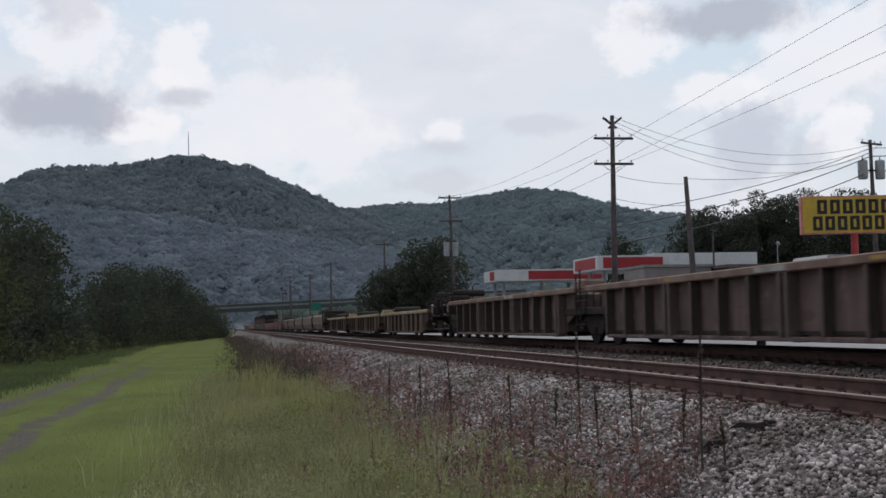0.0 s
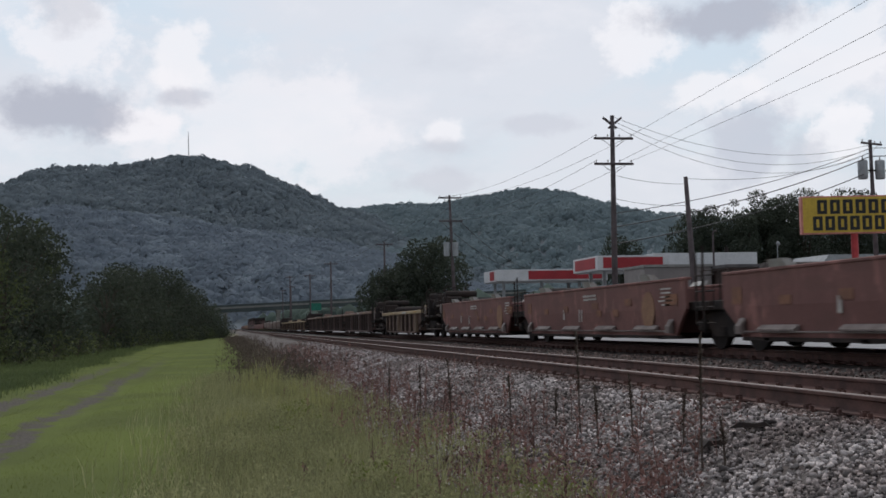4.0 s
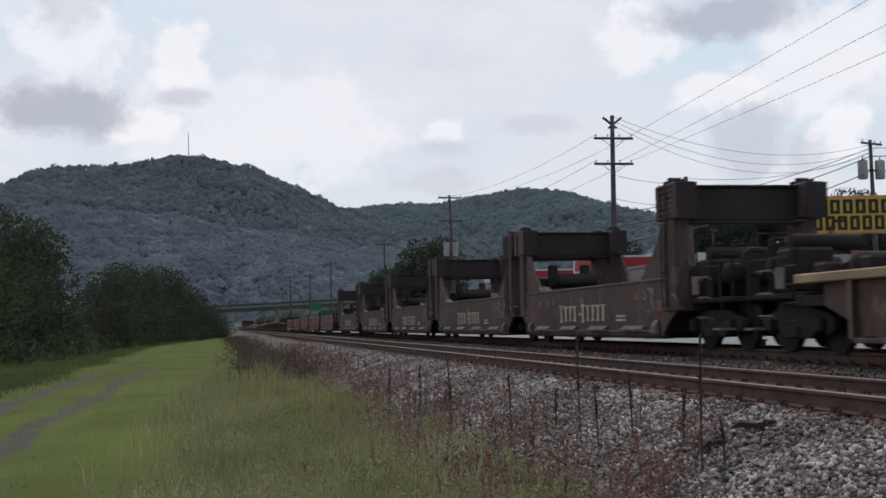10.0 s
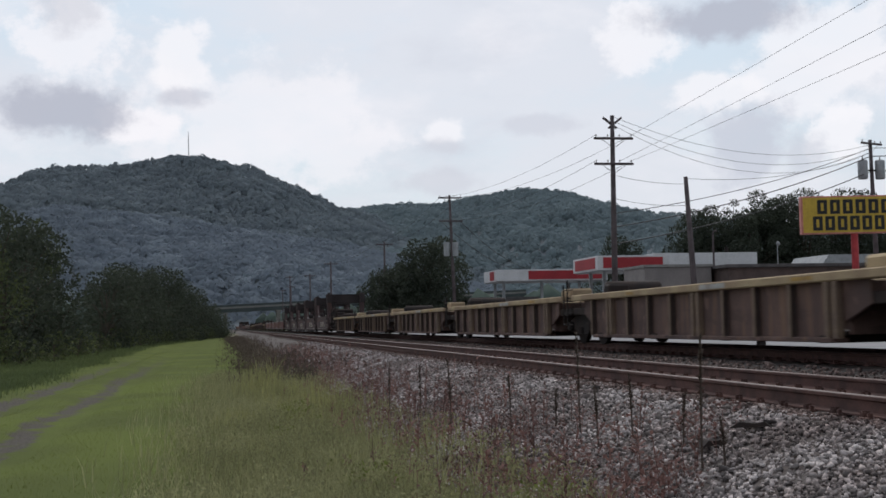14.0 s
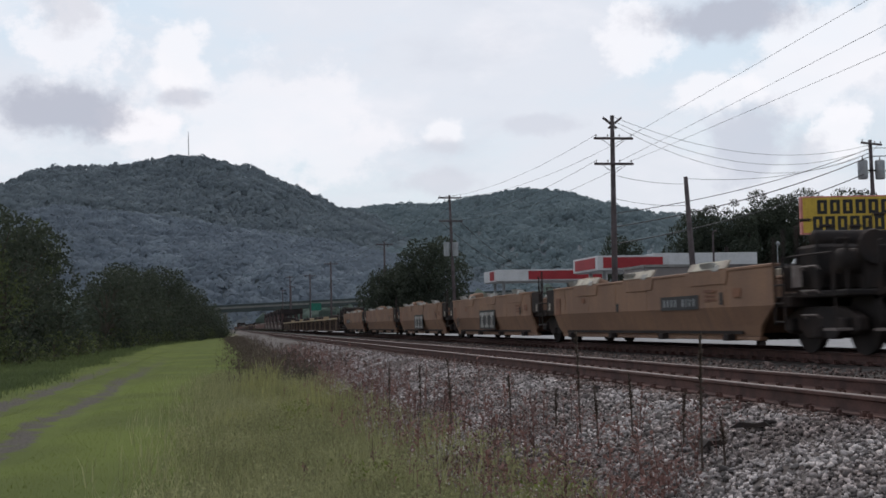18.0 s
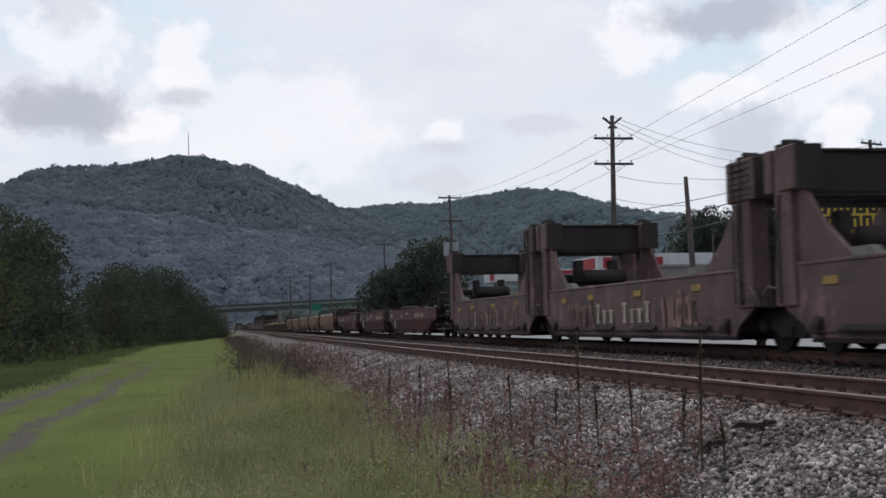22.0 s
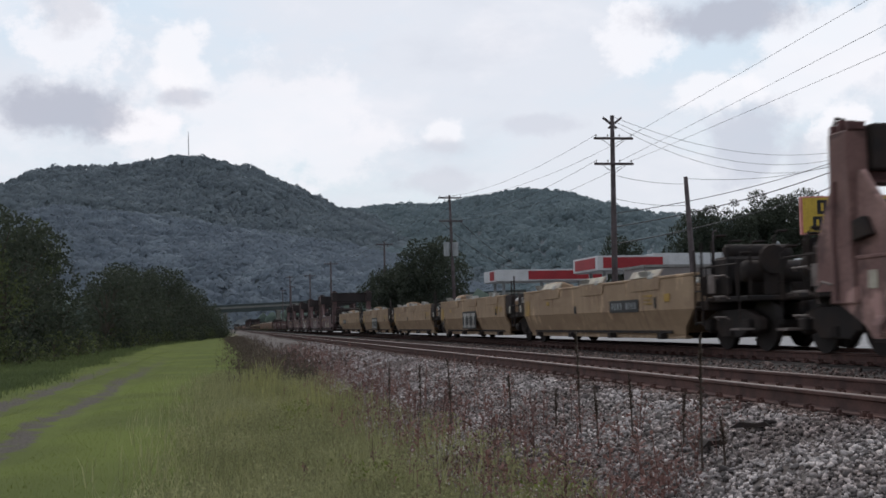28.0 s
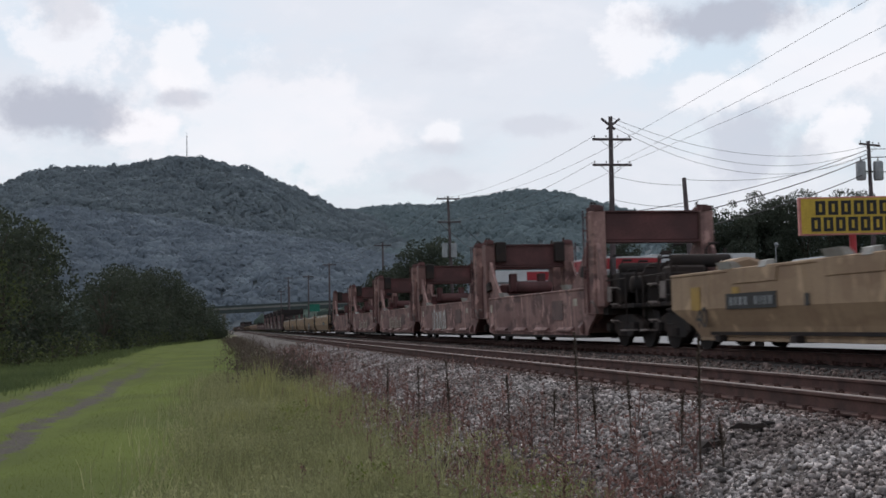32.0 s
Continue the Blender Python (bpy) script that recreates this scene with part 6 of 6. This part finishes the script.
def build_tan(body, style):
    def build(u, half, lite):
        if lite:
            return plain_unit(u, half, 1.43, body)
        smooth_sides(u, half, 1.43, 0.50, 0.20, body, 1.3, 1.45, 0.45)
        platforms(u, half, 1.4, body), well_floor(u, half), handrails(u, half, DARK_STEEL, 1.4), guides(u, half, 1.48, PALE_STEEL, 3)
        for sy in (-1, 1):
            if OUTER[sy < 0]:
                continue
            for sx in (-1, 1):
                panel = part("end_panel", Shape().box(min(sx * 1.47, sx * 1.40), max(sx * 1.47, sx * 1.40), min(sy * (half - 1.3), sy * (half - 0.42)), max(sy * (half - 1.3), sy * (half - 0.42)), 0.86, 1.46).mesh("end_panel", DARK_STEEL, 0.01), None, u, "dark steel end panel")
                if sx < 0:
                    part("reflector", Shape().box(-1.478, -1.472, sy * (half - 0.72) - 0.07, sy * (half - 0.72) + 0.07, 0.90, 1.10), CREAM_MARK, panel)
        part("end_box", Shape().prism([(-0.9, 1.3), (-0.05, 1.3), (-0.1, 1.65), (-0.5, 1.78), (-0.85, 1.7)], half - 2.0, half - 1.2, "y").mesh("end_box", body, 0.06), None, u, "rounded end casting")
        # three pressed pockets under the top edge, each with a pale folding bracket
        for k in range(3):
            y = half - 4.3 - (2 * half - 7.6) * k / 2
            for sx in (-1, 1):
                part("pocket", Shape().prism([(y - 1.05, 1.44), (y + 1.05, 1.44), (y + 0.75, 1.20), (y - 0.95, 1.20)], sx * 1.503, sx * 1.522, "x").mesh("pocket", body, 0.008), None, u, "pressed pocket plate")
                part("bracket", Shape().prism([(sx * 1.54, 1.44), (sx * 1.34, 1.50), (sx * 1.36, 1.58), (sx * 1.50, 1.56)], y - 0.62, y - 0.32, "y").mesh("bracket", PALE_STEEL, 0.01), None, u, "pale folding bracket")
                if OUTER[1]:
                    part("flap", Shape().prism([(sx * 1.53, 1.482), (sx * 1.42, 1.64), (sx * 1.39, 1.63), (sx * 1.48, 1.482)], y - 0.95, y + 0.9, "y").mesh("flap", CREAM_MARK, 0.006), None, u, "pale raised top flap")
        if OUTER[0] or OUTER[1]:
            y = 3.0 if OUTER[0] else -3.0
            bars(u, [(y, 1.24, 2.05, 0.37)], BLACK_PLATE, "number_plate", -1.512)
            rng = random.Random(5)
            yy = y + 0.86
            for k in range(9):
                w = rng.uniform(0.09, 0.15)
                if k != 4:
                    bars(u, [(yy - w / 2, 1.24, w * 0.6, 0.2)], GREY_METAL, "stencil_bar", -1.519)
                yy -= w + 0.07
        sill = Shape()
        for k in range(6):
            sill.box(-1.506, -1.500, -half + 2.4 + k * (2 * half - 4.8) / 5 - 0.012, -half + 2.4 + k * (2 * half - 4.8) / 5 + 0.012, 0.80, 1.42)
        part("weld_seam", sill, body, u)["kind"] = "stuff"
        bars(u, [(half - 1.75, 1.35, 0.45, 0.6)], YELLOW_MARK if style == 1 else ORANGE_MARK, "faded_patch")
        bars(u, [(-half + 1.9, 1.42, 0.35, 0.22), (3.6, 1.5, 0.3, 0.16), (-4.6, 1.5, 0.6, 0.07), (-4.6, 1.38, 0.5, 0.05), (-4.6, 1.28, 0.55, 0.05)], YELLOW_MARK if style == 1 else ORANGE_MARK, "faded_patch")
        # flat black plates paint the dark of small recesses; the sheet is not cut
        bars(u, [(0.9, 1.2, 0.16, 0.26), (-half + 2.6, 1.3, 0.12, 0.3)], BLACK_PLATE, "recess")
    return build


def build_red(u, half, lite):
    smooth_sides(u, half, 1.26, 0.83, 0.18, RED40, 1.25, 2.1, -0.9)
    platforms(u, half, 1.26, RED40), well_floor(u, half), handrails(u, half, DARK_STEEL, 1.4), guides(u, half, 1.31, RED40, 3)
    fy = 1 if OUTER[0] else -1
    for k in range(11):
        if k != 4:
            bars(u, [(fy * 5.2 - 0.24 * k * fy, 1.40, 0.13, 0.27)], CREAM_MARK)
    bars(u, [(-0.2, 1.55, 0.9, 0.08), (1.6, 1.4, 0.14, 0.3)], WHITE_MARK)
    lettering(u, "40", -4.0 * fy, 0.62, 0.85, WHITE_MARK, -1.512)
    spot = Shape().prism([(-5.2 * fy + 0.13 * math.cos(k * 0.524), 1.08 + 0.13 * math.sin(k * 0.524)) for k in range(12)], -1.518, -1.512, "x")
    part("round_mark", spot, WHITE_MARK, u, "round white mark")


def deco_tan(u, i, emblems=(2, 3), gold=False):
    """What sets single tan units apart: a black plate with pale block shapes, black numbers at the ends."""
    if i in emblems:
        bars(u, [(-0.2, 0.98, 2.5, 0.86)], BLACK_PLATE, "emblem_plate", -1.53)
        for k in range(3):
            y = 0.58 - 0.76 * k
            s = Shape().box(-1.542, -1.537, y - 0.34, y + 0.34, 0.84, 0.95).box(-1.542, -1.537, y - 0.13, y + 0.13, 0.48, 0.84).box(-1.542, -1.537, y - 0.27, y + 0.27, 0.43, 0.52)
            part("emblem_block", s, PALE_STEEL, u, "pale block shape")
        for k in range(3):
            part("emblem_bar", Shape().box(-1.543, -1.5425, -1.0, 0.6, 0.60 + 0.07 * k, 0.625 + 0.07 * k), BLACK_PLATE, u)
    if i in (0, 1, 3):
        lettering(u, "40", 5.2, 0.62, 0.75, BLACK_PLATE, -1.514)
    if gold and 0 < i:
        lettering(u, "125-T", 6.55, 1.62, 0.32, WHITE_MARK, -1.474)


def deco_gold(u, i):
    deco_tan(u, i, (1, 3), True)


def deco_sea(u, i):
    rng = random.Random(50 + i)
    marks = {0: ((-4.6, 3.6, 0.45, 1.15, 20, PINK),), 1: ((2.2, 4.6, 0.4, 1.1, 9, PINK), (-4.4, -2.6, 0.4, 1.1, 8, PINK)), 2: ((-0.9, 2.3, 0.34, 1.2, 13, WHITE_MARK),), 3: ((-2.6, 2.0, 0.38, 1.2, 17, GRAFFITI),)}
    for y0, y1, z0, z1, n, mat in marks.get(i, ()):
        part("graffiti", strokes(rng, y0, y1, z0, z1, n), mat, u, "large pale spray-painted graffiti")["kind"] = "stuff"


def deco_pink(u, i):
    rng = random.Random(80 + i)
    if i in (1, 2):
        slab_letters(u, [(1.8 - 0.55 * k, 1.05 if k in (0, 4, 7) else 0.95, 0.42, 0.66 if k in (0, 4, 7) else 0.45) for k in range(8) if k != 3], CREAM_MARK, -1.525)
    if i == 2:
        part("graffiti", strokes(rng, -1.0, 2.0, 0.4, 1.1, 9, -1.534, 0.03), CREAM_MARK, u, "pale spray-painted graffiti")["kind"] = "stuff"
    if i == 3:
        part("graffiti", strokes(rng, -0.5, 2.8, 0.34, 1.2, 14), WHITE_MARK, u, "pale spray-painted graffiti")["kind"] = "stuff"


def even(a, b, n):
    return [a + (b - a) * k / n for k in range(n + 1)]


RB = build_ribbed(RIB_CHORD, RIB_BROWN)
RY = build_ribbed(YEL_CHORD, YEL_RIB)
TRAIN = "well cars of the train"
car_set(even(492.5, 417, 5), "empty brown well car of the freight train, far off", build_brown, TRAIN, lite=True)
car_set(even(416.5, 341, 5), "empty tan well car of the freight train, far off", build_tan(TAN, 0), TRAIN, lite=True)
car_set(even(340.5, 265, 5), "empty dark maroon well car with end portals, far off", build_stack(SEA, DARK_STEEL, "sea"), TRAIN, lite=True)
car_set(even(264.5, 186.5, 5), "empty brown well car of the freight train", build_brown, TRAIN, lite=True)
car_set(even(186, 109.6, 5), "empty pale brown smooth-sided well car", build_tan(GREYCAR, 0), TRAIN)
car_set([109.1, 90.0, 70.8, 51.6], "empty ribbed well car with a faded yellow top chord", RY, "ribbed well cars")
car_set([51.2, 30.4, 11.3, -9.5], "empty grey-brown ribbed well car with a worn brown top chord", RB, "ribbed well cars")
car_set([-9.9, -28.3], "empty ribbed well car with a yellow top chord", RY, "ribbed well cars")
car_set([-29.0, -44.6, -59.6, -74.5, -89.6, -106.0], "empty faded brown smooth-sided well car with pale steps", build_brown, "smooth brown well cars")
car_set([-106.3, -123.3, -137.8, -152.2, -167.3, -183.4], "dark brown well car with tall end portals and cream lettering", build_stack(TWIN, TWIN_DARK, "twin"), "portal well cars")
car_set([-183.7, -202.0, -219.6, -236.9, -254.7, -273.2], "empty rusty ribbed well car with a yellow top chord", RY, "ribbed well cars")
car_set([-273.6, -289.2, -304.1, -318.9, -333.9, -351.3], "empty tan well car with a dark number plate", build_tan(TAN, 0), "tan well cars", deco_tan)
car_set([-351.7, -367.6, -381.9, -399.0], "empty dark red well car with a stencilled white 40", build_red, "dark red well cars")
car_set([-399.2, -415.4, -430.5, -444.7, -459.1, -474.5], "empty maroon-grey well car with end portals and graffiti", build_stack(SEA, TWIN_DARK, "sea"), "portal well cars", deco_sea)
car_set([-474.7, -492.1, -506.5, -520.6, -535.0, -552.3], "empty golden tan well car with a dark number plate", build_tan(GOLD, 1), "tan well cars", deco_gold)
car_set([-553.1, -568.8, -583.4, -597.8, -612.2, -628.0], "empty faded red well car with tall end portals", build_stack(PINK, PINK_DARK, "pink"), "portal well cars", deco_pink)
car_set([-628.2, -644.6, -659.0, -674.0, -689.0, -705.0], "empty golden yellow well car with a dark number plate", build_tan(GOLD, 1), "tan well cars", deco_gold)


# ---- everything that moves ----
def motions():
    """The train rolls away at a steady speed."""
    for unit, start in UNITS:
        walk(unit, [(t, pose(FAR_C, start + V * t, FAR_Z)) for t in (0.0, 8.0, 16.0, 24.0, 32.0)])


motions()
